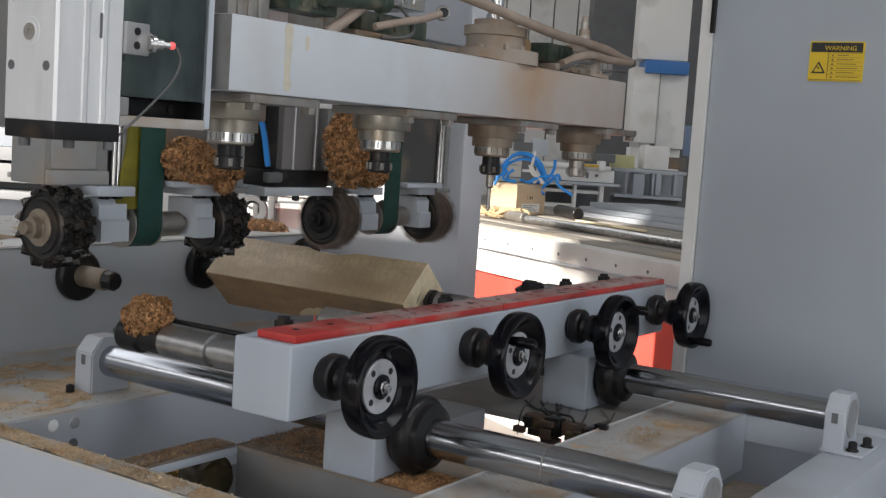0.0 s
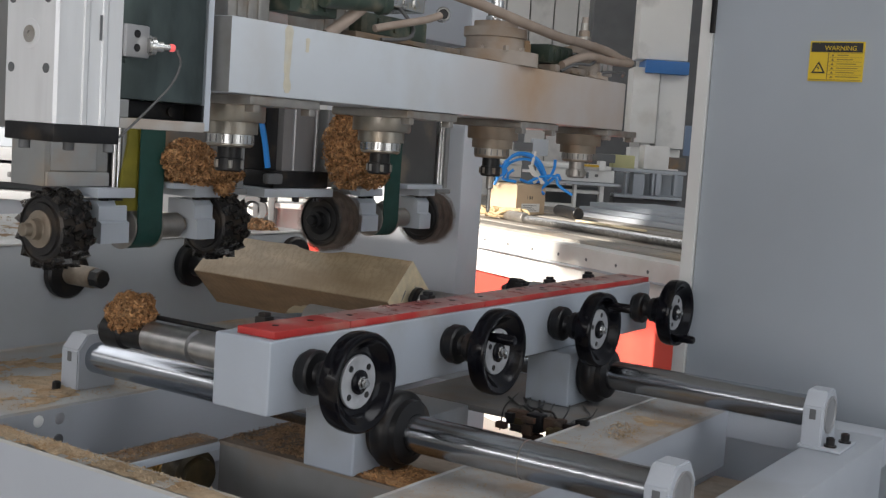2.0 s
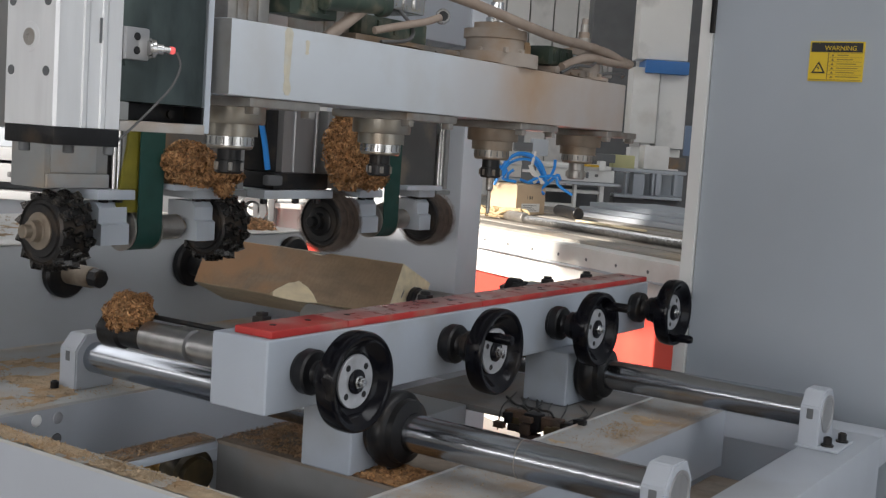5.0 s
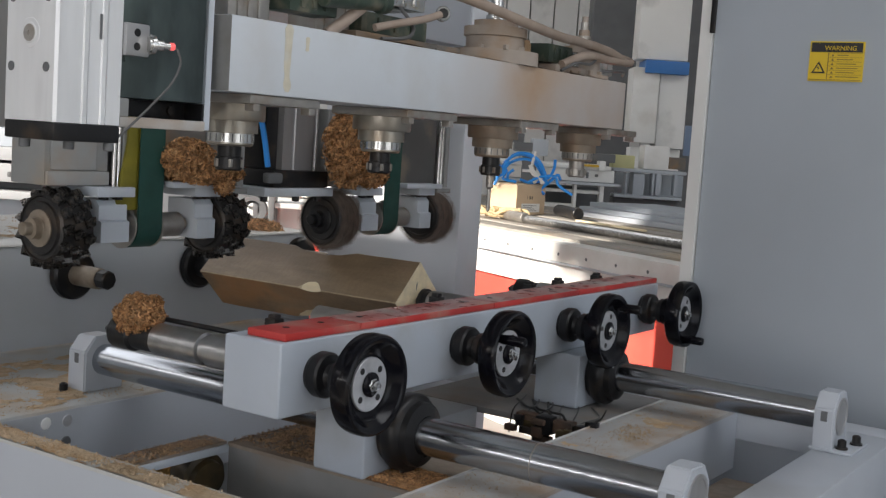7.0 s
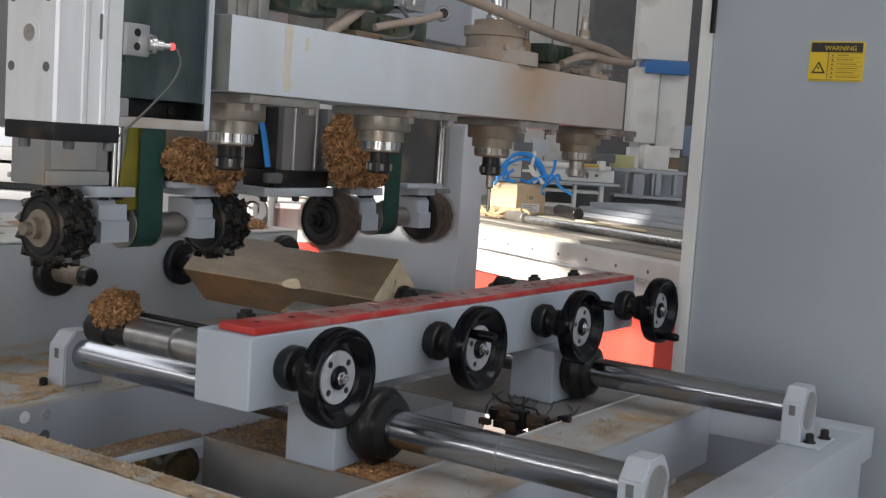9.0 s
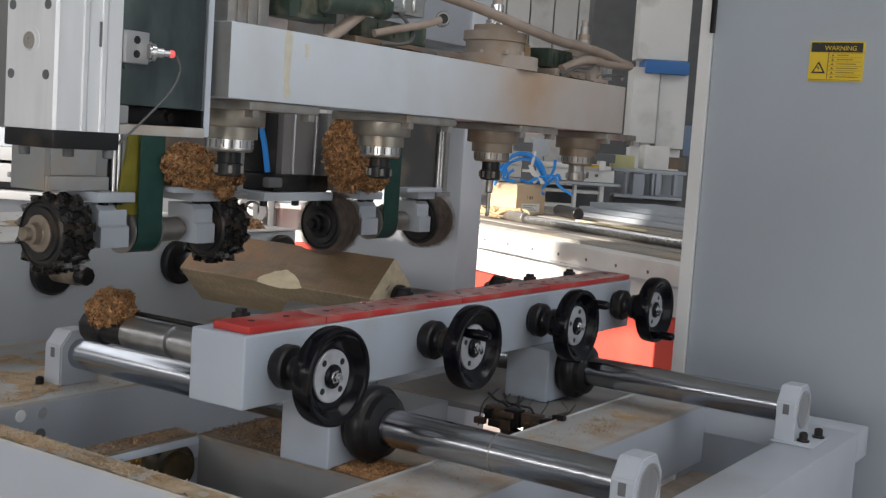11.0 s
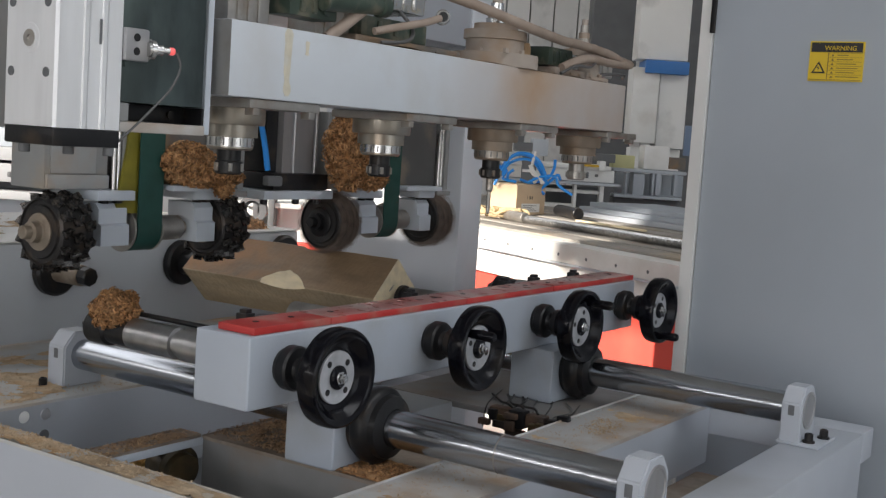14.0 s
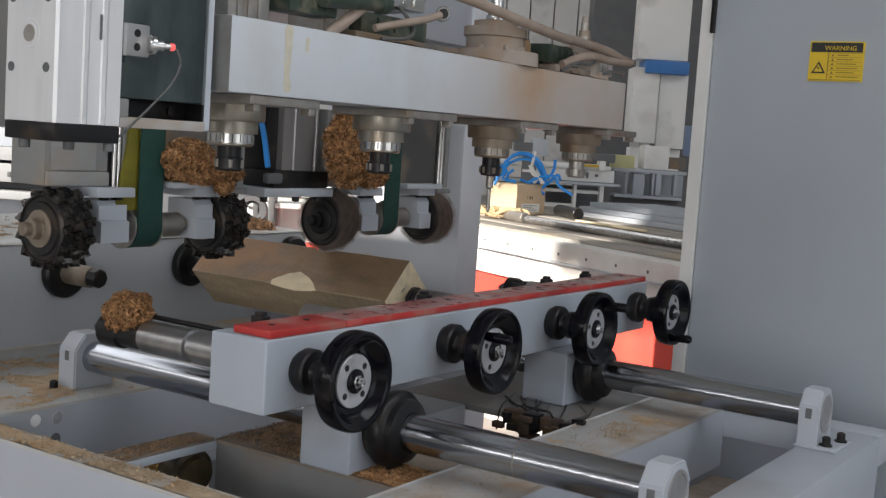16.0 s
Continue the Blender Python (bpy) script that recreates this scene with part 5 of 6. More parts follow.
def cutter_unit(y0, spinning):
    X, Z = -1.86, 1.131
    cu = thing("milling_unit", (X, y0 + 0.21, 1.40), "belt driven shaft with two black toothed milling wheels" + (", spinning" if spinning else ", at rest"), "milling unit", "milling units under the head")
    MOVES_HEAD.append(cu)
    bm = B()
    rod(bm, (X, y0 - 0.05, Z), (X, y0 + 0.47, Z), 0.014)
    part("shaft", bm, DULL_STEEL, cu)
    for y in (y0, y0 + 0.423):
        at = Vector((X, y, Z))
        bm = B()
        drum(bm, at)
        wheel = part("milling_wheel", bm, CUTTER_MAT, cu, "black toothed milling wheel", at=at)
        teeth(wheel, BLURRED_TOOTH if spinning else TOOTH_MAT)
        bm = B()
        lathe(bm, at + Vector((0, -0.038, 0)), (0, -1, 0), [(0, -0.002), (0.036, -0.002), (0.036, 0.003), (0.030, 0.006), (0.022, 0.006), (0.02, 0.008), (0.02, 0.022), (0.013, 0.024), (0.013, 0.038), (0.011, 0.040), (0, 0.040)], 24)
        part("shaft_nut", bm, MATT_BLACK if spinning else PIN_STEEL, wheel if spinning else cu, "dark washer and nut" if spinning else "worn steel washer and nut", at=at)
        if spinning:
            SPINS.append((wheel, sized(at) - BASES[cu.name]))
    for a, b in ((0.070, 0.140), (0.325, 0.378)):
        bm = B()
        prism(bm, [(X - 0.045, 1.186), (X - 0.045, 1.103), (X + 0.045, 1.103), (X + 0.045, 1.143), (X + 0.036, 1.147), (X + 0.036, 1.175), (X + 0.026, 1.186)], y0 + a, y0 + b, "y")
        part("bearing_block", bm, BEAM_GREY, cu, "pale grey bearing block")
        bm = B()
        box(bm, X - 0.05, X + 0.046, y0 + a - 0.012, y0 + b + 0.012, 1.1925, 1.212, 0.002)
        part("block_plate", bm, BEAM_GREY, cu)
        for q in (0.25, 0.75):
            bm = B()
            box(bm, X + 0.02, X + 0.035, y0 + a + (b - a) * q - 0.007, y0 + a + (b - a) * q + 0.007, 1.186, 1.193, 0.001)
            part("spacer", bm, MATT_BLACK, cu)
    bm = B()
    lathe(bm, (X, y0 + 0.142, Z), (0, 1, 0), [(0, 0), (0.026, 0), (0.026, 0.012), (0.046, 0.014), (0.046, 0.018), (0.040, 0.020), (0.040, 0.085), (0.046, 0.087), (0.046, 0.09), (0.026, 0.093), (0.026, 0.165), (0.022, 0.168), (0, 0.168)], 36)
    part("pulley", bm, DULL_STEEL, cu, "steel belt pulley")
    # belt: two runs round the pulley
    path = [(X + 0.041, 1.46)] + [(X + 0.041 * math.cos(w), Z - 0.041 * math.sin(w)) for w in [math.pi * k / 14 for k in range(15)]] + [(X - 0.041, 1.46)]
    bm = B()
    outer = [(x + (x - X) * 0.1, z + ((z - Z) * 0.1 if z < Z else 0)) for x, z in path]
    prism(bm, path + outer[::-1], y0 + 0.163, y0 + 0.226, "y")
    part("belt", bm, BELT, cu, "flat green drive belt")
    # slide with guide rods
    bm = B()
    box(bm, X - 0.09, X + 0.01, y0 - 0.04, y0 + 0.11, 1.2125, 1.402, 0.003)
    slide = part("slide", bm, SLIDE, cu, "grey lifting slide")
    bm = B()
    box(bm, X + 0.0102, X + 0.014, y0 - 0.028, y0 + 0.078, 1.243, 1.401, 0.0015)
    part("slide_cover", bm, SLIDE_PALE, slide, "pale cover plate on the slide")
    bm = B()
    box(bm, X + 0.0102, X + 0.018, y0 - 0.038, y0 + 0.108, 1.2135, 1.2405, 0.002)
    part("slide_foot", bm, SLIDE_PALE, slide, "dusty foot plate of the slide")
    bm = B()
    box(bm, X - 0.09, X + 0.025, y0 + 0.1335, y0 + 0.158, 1.2125, 1.402, 0.002)
    part("slide_cheek", bm, SLIDE, cu)
    for dy in (0.117, 0.128):
        bm = B()
        rod(bm, (X + 0.02, y0 + dy, 1.205), (X + 0.02, y0 + dy, 1.40), 0.0045, 14)
        part("guide_rod", bm, CHROME, cu, "bright slim guide rod")
    # rear slide: shade under the head is put into its dark colour
    bm = B()
    box(bm, X - 0.09, X + 0.008, y0 + 0.255, y0 + 0.435, 1.2125, 1.402, 0.003)
    part("slide", bm, DUSTY_DARK if y0 < 2 else SLIDE_DARK, cu, "dusty lifting slide, darkened for the shade under the head")
    bm = B()
    box(bm, X - 0.09, X + 0.02, y0 + 0.467, y0 + 0.486, 1.2125, 1.402, 0.002)
    part("slide_cheek", bm, SLIDE, cu)
    for dy in (0.445, 0.458):
        bm = B()
        rod(bm, (X + 0.015, y0 + dy, 1.205), (X + 0.015, y0 + dy, 1.40), 0.005, 14)
        part("guide_rod", bm, CHROME, cu, "bright slim guide rod")
    bm = B()
    box(bm, X - 0.05, X + 0.03, y0 + 0.425, y0 + 0.49, 1.197, 1.2095, 0.002)
    part("rod_plate", bm, SLIDE, cu)
    bm = B()
    box(bm, X + 0.014, X + 0.06, y0 + 0.24, y0 + 0.405, 1.212, 1.224, 0.002)
    part("ledge", bm, BEAM_GREY, cu, "narrow grey ledge under the shavings")
    return cu


def dusted_paint():
    """Pale paint of the head, coated with brown dust towards its far half."""
    m = mat("dust_coated_paint", (0.56, 0.60, 0.64), 0.4, vary=0.03, scale=5, grime=(0.47, 0.46, 0.44), grime_amount=0.2, bump=0.08, bump_scale=200)
    nt = m.node_tree
    bsdf = nt.nodes["Principled BSDF"]
    old = bsdf.inputs["Base Color"].links[0].from_socket
    coord = nt.nodes.new("ShaderNodeTexCoord")
    split = nt.nodes.new("ShaderNodeSeparateXYZ")
    nt.links.new(coord.outputs["Object"], split.inputs[0])
    band = nt.nodes.new("ShaderNodeValToRGB")
    place = nt.nodes.new("ShaderNodeMapRange")
    place.inputs["From Min"].default_value, place.inputs["From Max"].default_value = -0.72, 0.72
    nt.links.new(split.outputs["Y"], place.inputs["Value"])
    nt.links.new(place.outputs[0], band.inputs[0])
    el = band.color_ramp.elements
    el[0].position, el[0].color = 0.40, (0, 0, 0, 1)
    el[1].position, el[1].color = 0.68, (1.5, 1.5, 1.5, 1)
    e = el.new(0.55)
    e.color = (0.8, 0.8, 0.8, 1)
    e = el.new(0.85)
    e.color = (1.15, 1.15, 1.15, 1)
    cloud = nt.nodes.new("ShaderNodeTexNoise")
    cloud.inputs["Scale"].default_value, cloud.inputs["Detail"].default_value = 5.0, 6.0
    nt.links.new(coord.outputs["Object"], cloud.inputs["Vector"])
    times = nt.nodes.new("ShaderNodeMath")
    times.operation = "MULTIPLY"
    nt.links.new(band.outputs[0], times.inputs[0])
    nt.links.new(cloud.outputs[0], times.inputs[1])
    mix = nt.nodes.new("ShaderNodeMix")
    mix.data_type = "RGBA"
    nt.links.new(times.outputs[0], mix.inputs["Factor"])
    nt.links.new(old, mix.inputs["A"])
    mix.inputs["B"].default_value = (0.43, 0.295, 0.19, 1)
    nt.links.new(mix.outputs["Result"], bsdf.inputs["Base Color"])
    return m


HEAD_PAINT = dusted_paint()
# beam end grey: shade put into the colour, over oil marks
END_GREY = mat("shaded_oily_beam_end", (0.24, 0.245, 0.245), 0.5, vary=0.1, scale=12, grime=(0.15, 0.14, 0.125), grime_amount=0.6, grime_scale=8)
STAIN = mat("yellow_oil_run", (0.60, 0.56, 0.45), 0.35, vary=0.08, scale=60, grime=(0.57, 0.58, 0.56), grime_amount=0.6, grime_scale=25)
# slide paints, dusted and also darkened to hold the head's shade
SLIDE_DARK = mat("deep_shaded_slide_paint", (0.09, 0.09, 0.088), 0.5, vary=0.1, scale=10, grime=(0.24, 0.19, 0.14), grime_amount=0.35, grime_scale=9)
SLIDE = mat("shaded_dusty_slide_paint", (0.26, 0.265, 0.262), 0.5, vary=0.08, scale=10, grime=(0.33, 0.27, 0.2), grime_amount=0.35, grime_scale=9)
SLIDE_PALE = mat("pale_slide_paint", (0.33, 0.34, 0.34), 0.5, vary=0.06, scale=10, grime=(0.36, 0.28, 0.2), grime_amount=0.4, grime_scale=8)
OLIVE = mat("olive_valve_paint", (0.035, 0.055, 0.04), 0.4, vary=0.2, scale=20, grime=(0.2, 0.17, 0.12), grime_amount=0.4, grime_scale=20)
SPINDLE_BROWN = mat("brown_dusty_spindle", (0.33, 0.27, 0.21), 0.5, 0.4, vary=0.12, scale=25, grime=(0.30, 0.21, 0.14), grime_amount=0.7, grime_scale=16, bump=0.1)
SPINDLE = mat("dusty_spindle_steel", (0.36, 0.335, 0.29), 0.34, 0.8, vary=0.12, scale=25, grime=(0.30, 0.23, 0.16), grime_amount=0.5, grime_scale=16, bump=0.1)
head_beam()
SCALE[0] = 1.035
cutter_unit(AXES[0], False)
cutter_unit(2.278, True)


def head_extras():
    # second pneumatic cylinder behind the beam
    X = -1.86
    pc = thing("pneumatic_cylinder", (X, 2.13, 1.19), "aluminium pneumatic cylinder with black foot on a pale plate", "pneumatic cylinder")
    MOVES_HEAD.append(pc)
    bm = B()
    prism(bm, [(X - 0.09, 2.075), (X + 0.012, 2.075), (X + 0.012, 2.105), (X + 0.006, 2.108), (X + 0.006, 2.114), (X + 0.012, 2.117), (X + 0.012, 2.183), (X + 0.006, 2.186), (X + 0.006, 2.191), (X + 0.012, 2.194), (X + 0.012, 2.2), (X - 0.09, 2.2)], 1.2515, 1.52, "z")
    part("barrel", bm, DULL_ALU, pc)
    # plate added to paint in the barrel's dark, shaded side
    bm = B()
    box(bm, X - 0.085, X - 0.004, 2.035, 2.074, 1.2515, 1.52, 0.003)
    part("side_plate", bm, MATT_BLACK, pc, "added black plate painting the barrel's side dark")
    bm = B()
    box(bm, X - 0.09, X + 0.03, 2.03, 2.225, 1.2115, 1.251, 0.004)
    part("foot", bm, MATT_BLACK, pc, "black cylinder foot")
    bm = B()
    box(bm, X - 0.09, X + 0.04, 1.99, 2.235, 1.191, 1.211, 0.002)
    part("plate", bm, BEAM_GREY, pc, "pale machined plate")
    for y in (2.01, 2.12, 2.2):
        bm = B()
        lathe(bm, (X + 0.02, y, 1.191), (0, 0, -1), [(0, 0), (0.009, 0), (0.009, 0.012), (0, 0.014)], 14)
        part("bolt", bm, MATT_BLACK, pc)
    bm = B()
    box(bm, X + 0.03, X + 0.05, 1.99, 2.04, 1.222, 1.246, 0.006)
    part("fitting", bm, DARK_GREY, pc)
    # yellow back of the belt run, a sheet set before the cheek to fit the camera's view
    bm = B()
    prism(bm, [(1.567, 1.166), (1.640, 1.166), (1.632, 1.40), (1.598, 1.40), (1.594, 1.30)], -1.832, -1.826)
    MOVES_HEAD.append(solid("belt_back_run", bm, YELLOW_BELT, "yellow sheet standing in for the belt's back run", "belt guard", base=(-1.94, 1.55, 1.3)))
    rng = random.Random(21)
    bm = B()
    clump(bm, (-1.80, 1.735, 1.270), (0.03, 0.068, 0.043), 4200, 0.0085, rng)
    clump(bm, (-1.795, 1.79, 1.243), (0.028, 0.1, 0.022), 2400, 0.0085, rng)
    clump(bm, (-1.785, 1.825, 1.218), (0.02, 0.022, 0.02), 450, 0.0075, rng)
    MOVES_HEAD.append(solid("shavings_clump", bm, CHIPS, "orange brown shavings packed on the slide ledge", "shavings", "stuff", base=(-1.8, 1.75, 1.224), angle=80))
    bm = B()
    clump(bm, (-1.785, 2.245, 1.315), (0.03, 0.085, 0.1), 5200, 0.009, rng)
    clump(bm, (-1.785, 2.34, 1.245), (0.025, 0.06, 0.03), 1500, 0.0085, rng)
    MOVES_HEAD.append(solid("shavings_clump", bm, CHIPS, "orange brown shavings packed beside the cylinder", "shavings", "stuff", base=(-1.8, 2.25, 1.224), angle=80))


head_extras()
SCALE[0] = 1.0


# ---- machines and things behind ----
BED_A, BED_TURN = Vector((-3.03, 4.868, 0)), radians(-25.22)
BED = Matrix.Translation(BED_A) @ Matrix.Rotation(BED_TURN, 4, "Z")


def turned(ob, m):
    ob.matrix_basis = m
    return ob


def back_machine():
    """In its own axes: x along the bed's front edge, y away from it, z up."""
    bmach = thing("router_bed", (0, 0, 0), "white router bed on a red base with a slotted top", "machine bed")
    bm = B()
    box(bm, -3.0, 3.2, 0.03, 1.9, 0.71, 0.86, 0.004)
    part("white_skirt", bm, WHITE, bmach)
    bm = B()
    box(bm, -3.0, 3.2, 0.0, 1.93, 0.838, 0.92, 0.004)
    rail = part("edge_rail", bm, WHITE, bmach, "white edge rail with bolt holes")
    for k in range(22):
        bm = B()
        rod(bm, (-1.55 + 0.2 * k, -0.001, 0.872), (-1.55 + 0.2 * k, 0.01, 0.872), 0.008, 10)
        part("bolt_hole", bm, DARK_GREY, rail)
    bm = B()
    box(bm, -3.0, 3.2, -0.004, 0.03, 0.828, 0.8376, 0.002)
    part("lower_ledge", bm, GREY, rail)
    bm = B()
    box(bm, -2.9, 3.1, 0.05, 1.85, 0.22, 0.70, 0.004)
    part("red_base", bm, BASE_RED, bmach, "red painted steel base")
    # white board added in place of the sunlit floor seen through the table
    bm = B()
    box(bm, -2.9, 3.1, 0.04, 0.12, 0.0, 0.216, 0.004)
    part("floor_glare_board", bm, WHITE, bmach, "added white board standing for the sunlit floor")
    for x in (-2.6, -1.2, 0.9, 2.8):
        bm = B()
        box(bm, x - 0.06, x + 0.06, 0.15, 0.35, 0.0, 0.22, 0.004)
        part("bed_foot", bm, DARK_GREY, bmach)
    for k in range(9):
        bm = B()
        box(bm, -2.9, 3.1, 0.12 + 0.2 * k, 0.27 + 0.2 * k, 0.92, 0.932, 0.002)
        part("bed_slat", bm, CONCRETE_PALE, bmach, "dusty grey bed slat")
    turned(bmach, BED)

    def placed(ob):
        return turned(ob, BED @ Matrix.Translation(BASES[ob.name]))
    # cardboard box with hoses
    CX, CY, CZ = -0.95, 0.856, 0.934
    cb = thing("cardboard_box", (CX, CY, CZ), "closed brown cardboard box with a white label", "cardboard box")
    bm = B()
    box(bm, CX - 0.12, CX + 0.12, CY - 0.12, CY + 0.12, CZ, CZ + 0.175, 0.003)
    part("carton", bm, CARD, cb)
    bm = B()
    box(bm, CX + 0.119, CX + 0.122, CY - 0.075, CY + 0.075, CZ + 0.015, CZ + 0.065, 0)
    note = part("paper_label", bm, PAPER, cb, "white paper label with grey print")
    for k in range(4):
        bm = B()
        box(bm, CX + 0.121, CX + 0.1235, CY - 0.065, CY + 0.05 - 0.02 * (k % 3), CZ + 0.022 + k * 0.010, CZ + 0.0245 + k * 0.010, 0)
        part("print_bar", bm, INK, note)
    for k, wide in enumerate((0.003, 0.009, 0.008)):
        bm = B()
        box(bm, CX + 0.1195, CX + 0.1205, CY - 0.03 + 0.018 * k, CY - 0.03 + wide + 0.018 * k, CZ + 0.09, CZ + 0.108, 0)
        part("print_bar", bm, INK, cb, "dark print mark")
    turned(cb, BED @ Matrix.Translation((CX, CY, CZ)) @ Matrix.Rotation(radians(10.5), 4, "Z"))
    rng = random.Random(8)
    # tangle of air hoses standing on the box; u across, h above its top
    hz = thing("air_hose_coil", (-0.90, 0.84, 1.109), "loose tangle of blue and white air hoses on the box", "hose")
    strands = [
        ([(-0.13, -0.02), (-0.09, 0.07), (-0.03, 0.16), (0.05, 0.175), (0.12, 0.14), (0.165, 0.06), (0.17, 0.004)], BLUE),
        ([(-0.10, 0.03), (-0.05, 0.11), (0.02, 0.14), (0.09, 0.13), (0.14, 0.07), (0.18, 0.01)], BLUE),
        ([(0.22, 0.15), (0.215, 0.09), (0.18, 0.035), (0.09, 0.004), (0.02, 0.02)], BLUE),
        ([(0.33, -0.05), (0.25, 0.0), (0.22, 0.05), (0.14, 0.045), (0.06, 0.004)], BLUE),
        ([(-0.11, 0.10), (-0.09, 0.05), (-0.06, 0.07), (-0.08, 0.02), (0.0, 0.004)], BLUE),
        ([(-0.12, 0.01), (-0.07, 0.12), (0.0, 0.165), (0.08, 0.155), (0.14, 0.10), (0.175, 0.03)], BLUE),
        ([(0.10, 0.19), (0.085, 0.10), (0.12, 0.05), (0.16, 0.006)], CLEAR),
        ([(-0.02, 0.075), (-0.05, 0.05), (-0.055, 0.02), (-0.06, 0.004)], BLUE),
        ([(0.26, 0.03), (0.24, 0.06), (0.20, 0.02), (0.15, -0.03), (0.17, -0.06)], BLUE),
        ([(0.07, 0.11), (0.09, 0.06), (0.13, 0.04), (0.15, 0.004)], CLEAR),
        ([(0.03, 0.075), (0.09, 0.07), (0.12, 0.03), (0.10, 0.004)], CLEAR)]
    for k, (line, m) in enumerate(strands):
        bm = B()
        tube(bm, [(-0.88 + u * 0.566 - 0.03 * (k % 3), 0.80 + u * 0.824 + 0.02 * (k % 3), 1.115 + h) for u, h in line], 0.0085, 8)
        part("hose", bm, m, hz, "bright blue hose" if m is BLUE else "white hose")
    placed(hz)
    # corrugated metal hose lying along the bed
    fh = thing("flexible_metal_hose", (0.2, 0.42, 0.934), "long ribbed metal hose lying on the bed", "hose")
    bm = B()
    tube(bm, [(-0.26 + 0.2 * k, 0.42 + 0.012 * math.sin(k * 0.8) + 0.006 * k, 0.9545) for k in range(12)], 0.0205, 14, 40, True)
    part("ribbed_hose", bm, HOSE_METAL, fh)
    bm = B()
    rod(bm, (-0.42, 0.44, 0.961), (-0.22, 0.418, 0.961), 0.028, 20)
    part("end_fitting", bm, DULL_STEEL, fh)
    placed(fh)
    bp = thing("black_pipe", (-0.7, 0.98, 0.934), "short black plastic pipe lying on the bed", "pipe")
    bm = B()
    rod(bm, (-0.80, 1.06, 0.969), (-0.50, 0.98, 0.969), 0.034, 24)
    part("pipe", bm, MATT_BLACK, bp)
    placed(bp)
    rc = thing("rope_coil", (-0.42, 0.40, 0.934), "untidy coil of jute rope beside the box", "rope")
    for k in range(6):
        bm = B()
        a = rng.uniform(0, 6)
        tube(bm, [(-0.54 + 0.03 * k + 0.06 * math.cos(a + q), 0.38 + 0.02 * k + 0.05 * math.sin(a + q * 1.1), 0.945 + 0.045 * abs(math.sin(q * 0.9 + k))) for q in range(8)], 0.011, 7)
        part("strand", bm, ROPE, rc)
    placed(rc)
    sp = thing("sheet_stack", (1.3, 1.35, 0.934), "flat stack of grey sheets on the far bed edge", "sheet stack")
    for k in range(3):
        bm = B()
        box(bm, -0.95 + 0.05 * k, 2.6, 1.25 + 0.04 * k, 1.85, 0.934 + 0.03 * k, 0.962 + 0.03 * k, 0.003)
        part("sheet", bm, PANEL if k else GREY, sp)
    placed(sp)
    # wooden lath and pale paper
    wl = thing("wooden_lath", (0.0, 0.9, 0.934), "bare wooden lath lying on the bed", "lath")
    bm = B()
    box(bm, -0.42, 0.15, 0.90, 0.935, 0.9345, 0.945, 0.003)
    part("lath", bm, CUT_WOOD, wl)
    placed(wl)


PALE_YELLOW = mat("pale_yellow_bag", (0.50, 0.48, 0.25), 0.7)
BLUE_GREY = mat("blue_grey_sheet", (0.16, 0.22, 0.32), 0.6)
CLADDING = mat("grey_white_cladding", (0.80, 0.80, 0.78), 0.7, vary=0.05, scale=2, grime=(0.42, 0.42, 0.41), grime_amount=0.4)
CONCRETE_PALE = mat("dusty_bed_slats", (0.30, 0.28, 0.25), 0.7, vary=0.08, scale=8, grime=(0.5, 0.38, 0.24), grime_amount=0.4)
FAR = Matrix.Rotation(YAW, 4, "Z")


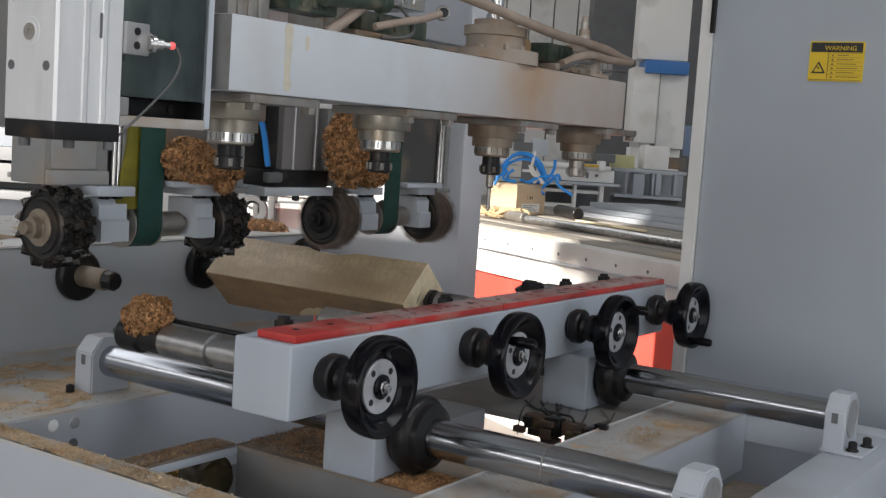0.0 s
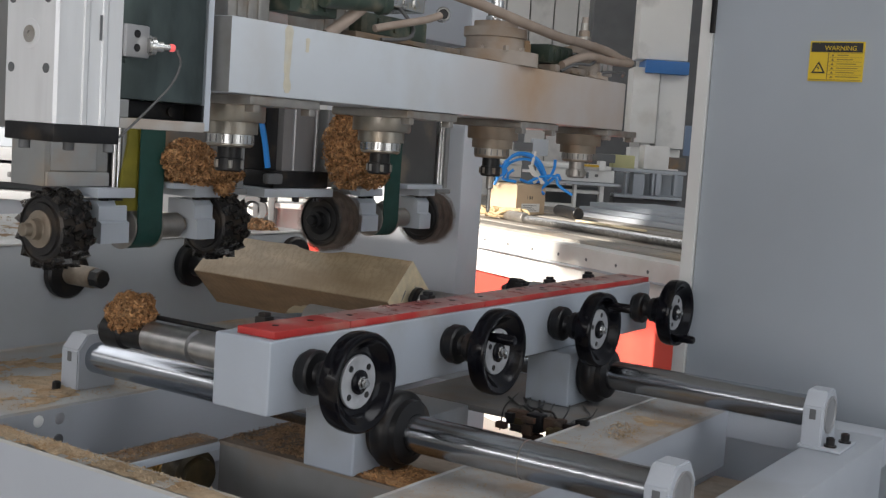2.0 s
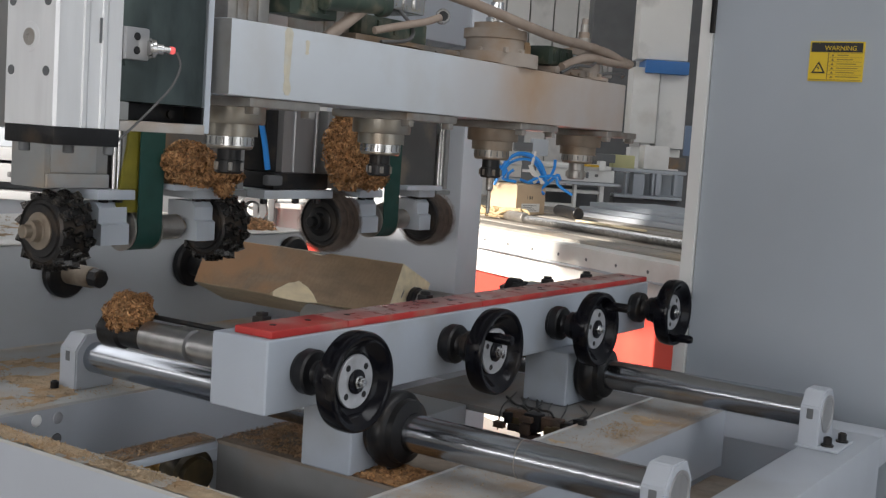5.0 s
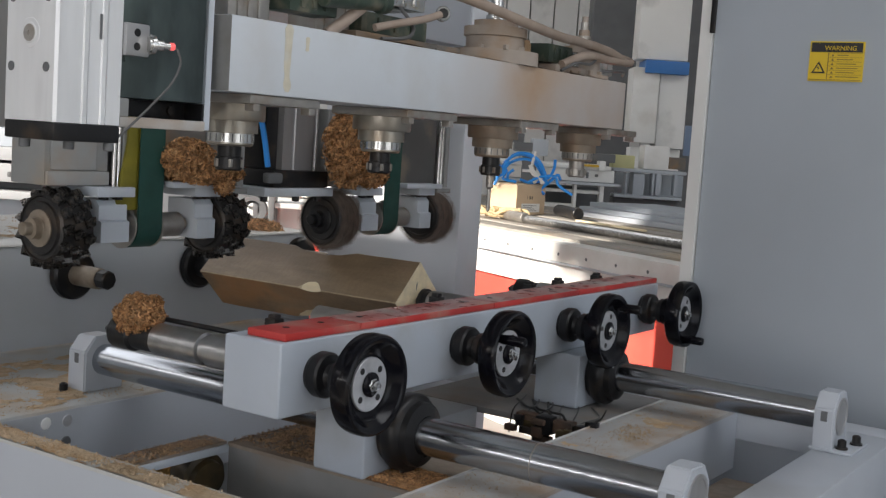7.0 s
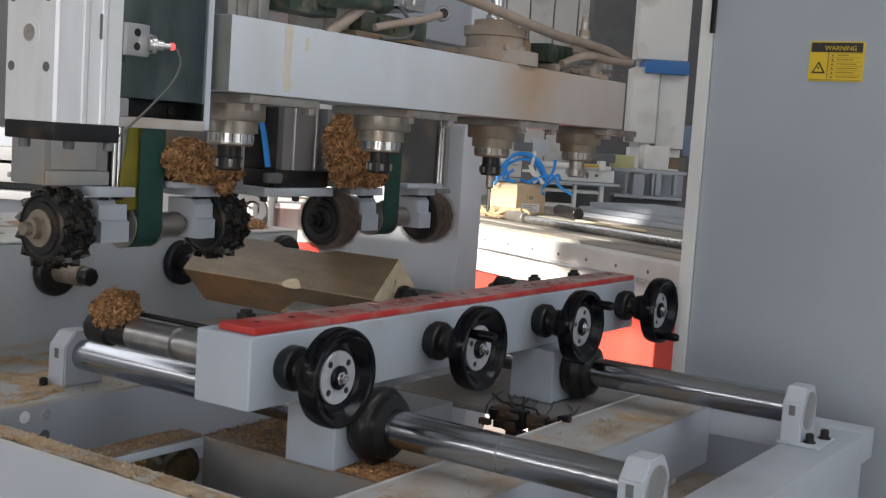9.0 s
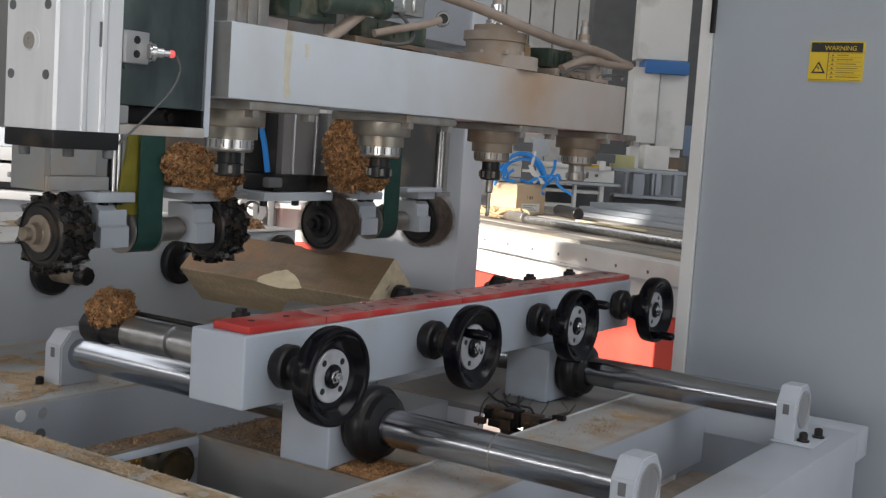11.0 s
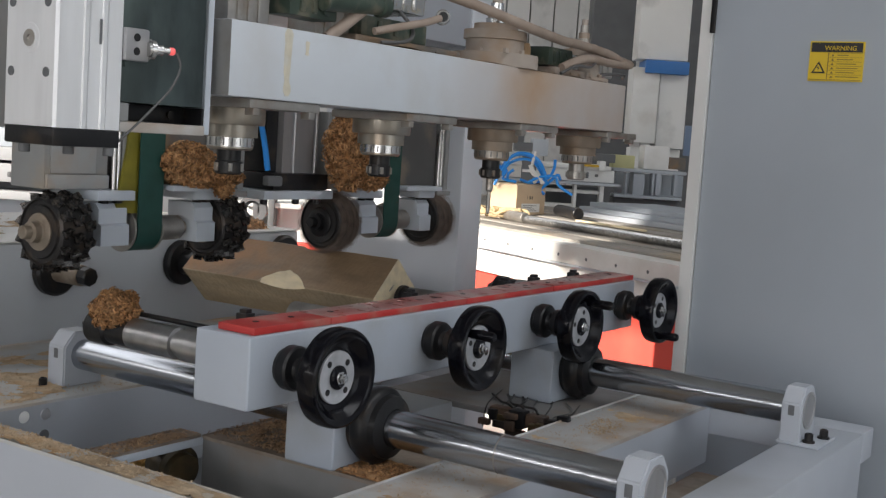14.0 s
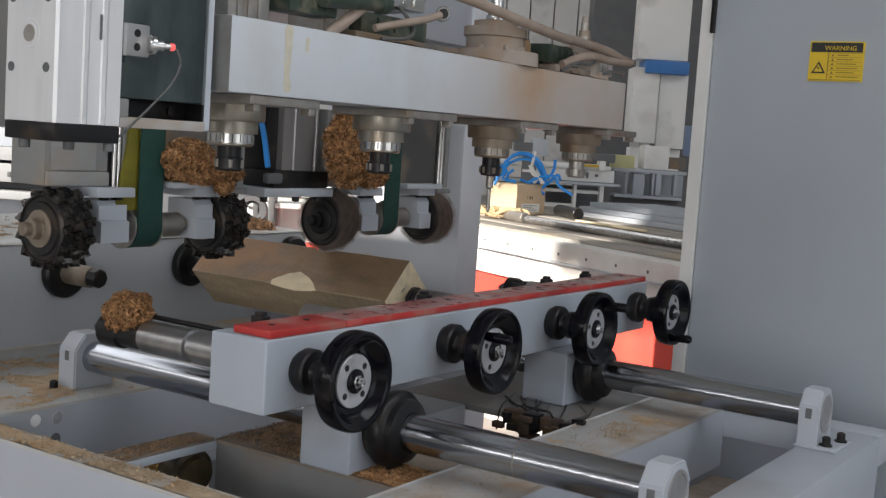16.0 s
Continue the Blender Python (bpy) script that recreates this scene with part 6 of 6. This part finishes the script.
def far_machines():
    """Placed to fit the camera's view, in axes turned by its yaw: x across, y away, z up."""
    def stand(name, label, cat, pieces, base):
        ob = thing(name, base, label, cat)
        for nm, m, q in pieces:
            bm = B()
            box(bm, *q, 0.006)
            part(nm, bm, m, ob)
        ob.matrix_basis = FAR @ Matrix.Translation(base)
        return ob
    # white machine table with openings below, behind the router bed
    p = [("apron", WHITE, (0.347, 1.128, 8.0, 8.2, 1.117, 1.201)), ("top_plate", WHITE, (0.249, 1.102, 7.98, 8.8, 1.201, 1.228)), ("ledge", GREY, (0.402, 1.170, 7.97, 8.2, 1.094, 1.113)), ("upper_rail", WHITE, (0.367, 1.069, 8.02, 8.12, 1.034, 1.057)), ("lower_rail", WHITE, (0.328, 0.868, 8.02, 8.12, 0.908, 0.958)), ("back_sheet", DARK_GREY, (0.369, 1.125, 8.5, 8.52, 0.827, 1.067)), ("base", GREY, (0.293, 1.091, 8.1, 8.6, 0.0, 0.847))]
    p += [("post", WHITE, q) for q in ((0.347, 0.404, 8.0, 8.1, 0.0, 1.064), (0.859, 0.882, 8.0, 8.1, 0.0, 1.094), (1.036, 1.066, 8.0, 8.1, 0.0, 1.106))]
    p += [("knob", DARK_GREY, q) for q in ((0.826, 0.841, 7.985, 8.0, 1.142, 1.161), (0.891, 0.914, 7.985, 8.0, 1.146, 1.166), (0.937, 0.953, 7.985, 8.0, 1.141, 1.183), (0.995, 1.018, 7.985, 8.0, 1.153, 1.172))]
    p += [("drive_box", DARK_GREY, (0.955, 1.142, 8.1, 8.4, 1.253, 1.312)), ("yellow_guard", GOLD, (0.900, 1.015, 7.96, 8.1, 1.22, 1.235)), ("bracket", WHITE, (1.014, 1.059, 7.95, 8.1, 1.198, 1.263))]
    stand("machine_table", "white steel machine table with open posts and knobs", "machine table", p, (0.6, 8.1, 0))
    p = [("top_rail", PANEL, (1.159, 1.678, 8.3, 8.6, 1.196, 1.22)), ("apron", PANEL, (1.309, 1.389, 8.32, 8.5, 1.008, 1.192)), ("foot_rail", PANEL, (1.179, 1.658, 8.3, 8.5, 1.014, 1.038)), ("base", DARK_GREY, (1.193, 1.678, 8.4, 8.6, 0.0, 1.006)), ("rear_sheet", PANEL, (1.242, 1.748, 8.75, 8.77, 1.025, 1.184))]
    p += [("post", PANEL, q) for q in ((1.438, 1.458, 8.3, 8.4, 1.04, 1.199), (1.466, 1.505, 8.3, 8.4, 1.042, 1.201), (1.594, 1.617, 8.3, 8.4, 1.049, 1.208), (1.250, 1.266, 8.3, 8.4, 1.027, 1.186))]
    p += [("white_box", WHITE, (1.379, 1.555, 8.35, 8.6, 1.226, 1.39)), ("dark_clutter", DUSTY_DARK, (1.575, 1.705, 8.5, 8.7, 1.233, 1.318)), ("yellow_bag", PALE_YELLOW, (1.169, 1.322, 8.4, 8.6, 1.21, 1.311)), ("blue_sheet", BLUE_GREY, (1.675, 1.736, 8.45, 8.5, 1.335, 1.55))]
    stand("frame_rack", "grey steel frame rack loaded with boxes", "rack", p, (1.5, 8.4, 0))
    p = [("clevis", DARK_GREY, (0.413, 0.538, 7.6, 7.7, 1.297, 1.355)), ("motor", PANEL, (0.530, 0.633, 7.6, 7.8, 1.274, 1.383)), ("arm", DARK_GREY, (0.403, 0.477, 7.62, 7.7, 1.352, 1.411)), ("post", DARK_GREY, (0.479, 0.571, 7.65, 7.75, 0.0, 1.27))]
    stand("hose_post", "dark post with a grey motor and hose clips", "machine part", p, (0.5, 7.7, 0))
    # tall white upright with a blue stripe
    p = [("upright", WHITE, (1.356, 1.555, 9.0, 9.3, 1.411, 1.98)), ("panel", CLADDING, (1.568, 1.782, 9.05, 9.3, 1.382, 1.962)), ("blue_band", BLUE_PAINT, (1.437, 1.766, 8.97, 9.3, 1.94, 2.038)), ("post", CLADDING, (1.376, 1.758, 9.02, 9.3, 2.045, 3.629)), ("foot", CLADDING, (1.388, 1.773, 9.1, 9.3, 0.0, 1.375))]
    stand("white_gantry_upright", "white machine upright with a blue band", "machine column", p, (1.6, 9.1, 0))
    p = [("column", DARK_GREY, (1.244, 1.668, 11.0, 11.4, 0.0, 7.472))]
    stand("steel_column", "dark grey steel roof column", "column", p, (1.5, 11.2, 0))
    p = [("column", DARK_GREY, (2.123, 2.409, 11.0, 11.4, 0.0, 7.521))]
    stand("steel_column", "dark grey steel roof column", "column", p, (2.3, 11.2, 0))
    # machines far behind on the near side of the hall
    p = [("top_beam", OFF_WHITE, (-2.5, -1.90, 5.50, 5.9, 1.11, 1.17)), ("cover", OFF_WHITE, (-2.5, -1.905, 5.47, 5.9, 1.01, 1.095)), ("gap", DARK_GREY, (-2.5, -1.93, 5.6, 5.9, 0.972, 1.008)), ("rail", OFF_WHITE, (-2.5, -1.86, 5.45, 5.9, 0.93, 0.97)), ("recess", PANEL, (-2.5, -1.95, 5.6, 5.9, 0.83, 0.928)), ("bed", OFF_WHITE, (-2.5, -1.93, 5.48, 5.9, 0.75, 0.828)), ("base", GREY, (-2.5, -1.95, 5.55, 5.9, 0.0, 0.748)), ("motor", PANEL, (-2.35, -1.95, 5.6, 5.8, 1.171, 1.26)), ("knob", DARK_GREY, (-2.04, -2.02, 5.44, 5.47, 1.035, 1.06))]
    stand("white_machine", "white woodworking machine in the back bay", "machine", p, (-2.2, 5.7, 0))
    # bench body is white to stand for the bright, sunlit backdrop
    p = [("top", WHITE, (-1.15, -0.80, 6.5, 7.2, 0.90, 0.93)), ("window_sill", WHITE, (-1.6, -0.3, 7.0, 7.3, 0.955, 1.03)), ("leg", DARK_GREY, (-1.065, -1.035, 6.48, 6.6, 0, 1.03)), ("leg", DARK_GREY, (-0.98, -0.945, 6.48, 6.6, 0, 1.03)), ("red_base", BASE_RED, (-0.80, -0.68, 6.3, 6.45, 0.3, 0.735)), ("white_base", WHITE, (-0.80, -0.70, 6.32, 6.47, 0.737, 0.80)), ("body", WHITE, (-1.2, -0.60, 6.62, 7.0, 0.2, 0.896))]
    stand("work_bench", "white topped bench, body whitened for the sunlit back bay", "bench", p, (-0.9, 6.9, 0))
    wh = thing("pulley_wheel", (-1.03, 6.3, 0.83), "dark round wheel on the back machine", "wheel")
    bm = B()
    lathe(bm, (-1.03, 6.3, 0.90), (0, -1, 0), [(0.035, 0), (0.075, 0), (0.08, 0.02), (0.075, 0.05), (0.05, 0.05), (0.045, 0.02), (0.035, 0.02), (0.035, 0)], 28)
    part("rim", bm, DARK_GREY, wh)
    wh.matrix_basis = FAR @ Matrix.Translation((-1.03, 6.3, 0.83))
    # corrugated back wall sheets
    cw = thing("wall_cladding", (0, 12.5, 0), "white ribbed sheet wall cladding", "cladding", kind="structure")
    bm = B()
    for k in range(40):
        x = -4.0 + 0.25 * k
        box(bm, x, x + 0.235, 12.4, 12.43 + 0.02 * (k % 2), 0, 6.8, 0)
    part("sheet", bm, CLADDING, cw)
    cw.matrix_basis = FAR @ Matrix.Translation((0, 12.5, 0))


back_machine()
far_machines()


# ---- what moves ----
def motions():
    slide = [(0.0, 0.0), (0.5, -0.0061), (1.0, -0.0625), (1.5, -0.0685), (2.0, -0.0451), (2.5, -0.0348), (3.0, -0.0347), (3.5, -0.0425), (4.0, -0.0513), (4.5, -0.055), (5.2, -0.048), (6.0, -0.036),
             (6.5, -0.0301), (7.0, -0.0219), (7.5, 0.0015), (8.0, -0.002), (8.5, -0.0323), (9.0, -0.0881), (9.5, -0.108), (10.3, -0.115), (11.0, -0.101), (11.5, -0.0868), (12.0, -0.0569), (12.5, -0.0498),
             (13.0, -0.0547), (13.5, -0.0742), (14.0, -0.0899), (14.5, -0.0922), (15.0, -0.0835), (15.5, -0.0570), (16.0, -0.0537)]
    lift = [(0.0, 0.0), (0.5, -0.0048), (1.0, -0.0049), (1.5, -0.0), (2.0, -0.0032), (2.5, -0.0133), (3.0, -0.0043), (3.5, -0.0039), (4.0, -0.0035), (5.2, -0.008), (6.5, -0.0122), (7.0, -0.0015),
            (7.5, 0.0026), (8.0, -0.0028), (8.5, -0.0099), (9.0, -0.0014), (10.2, -0.006), (11.5, -0.0140), (12.0, -0.0141), (12.5, -0.0027), (13.0, -0.0054), (13.5, -0.0151), (14.0, -0.0085),
            (14.5, -0.0084), (15.0, -0.0158), (15.5, -0.0151), (16.0, -0.0022)]
    turn = [(0.0, 0), (2.6, 0), (2.8, 7), (3.0, 20), (3.25, 35), (3.5, 51), (3.75, 68), (4.0, 83), (4.25, 90), (4.6, 90), (5.0, 110), (5.5, 160), (5.9, 180), (9.3, 180), (9.8, 160), (10.3, 115), (10.8, 92), (11.0, 90), (16.0, 90)]
    for ob in MOVES_TABLE:
        b = BASES[ob.name]
        walk(ob, [(t, pose(b.x + d, b.y, b.z)) for t, d in slide])
    for ob in MOVES_HEAD:
        b = BASES[ob.name]
        walk(ob, [(t, pose(b.x, b.y, b.z + d)) for t, d in lift])
    times = sorted({t for t, _ in slide} | {t for t, _ in turn})

    def between(rows, t):
        for (a, u), (b, v) in zip(rows, rows[1:]):
            if a <= t <= b:
                return u + (v - u) * (t - a) / (b - a)
    b = BASES[TIMBER.name]
    walk(TIMBER, [(t, pose(b.x + between(slide, t), b.y, b.z, between(turn, t))) for t in times])
    for wheel, place in SPINS:
        walk(wheel, [(k / 30, pose(place.x, place.y, place.z, 0, 77 * k)) for k in range(481)])


motions()
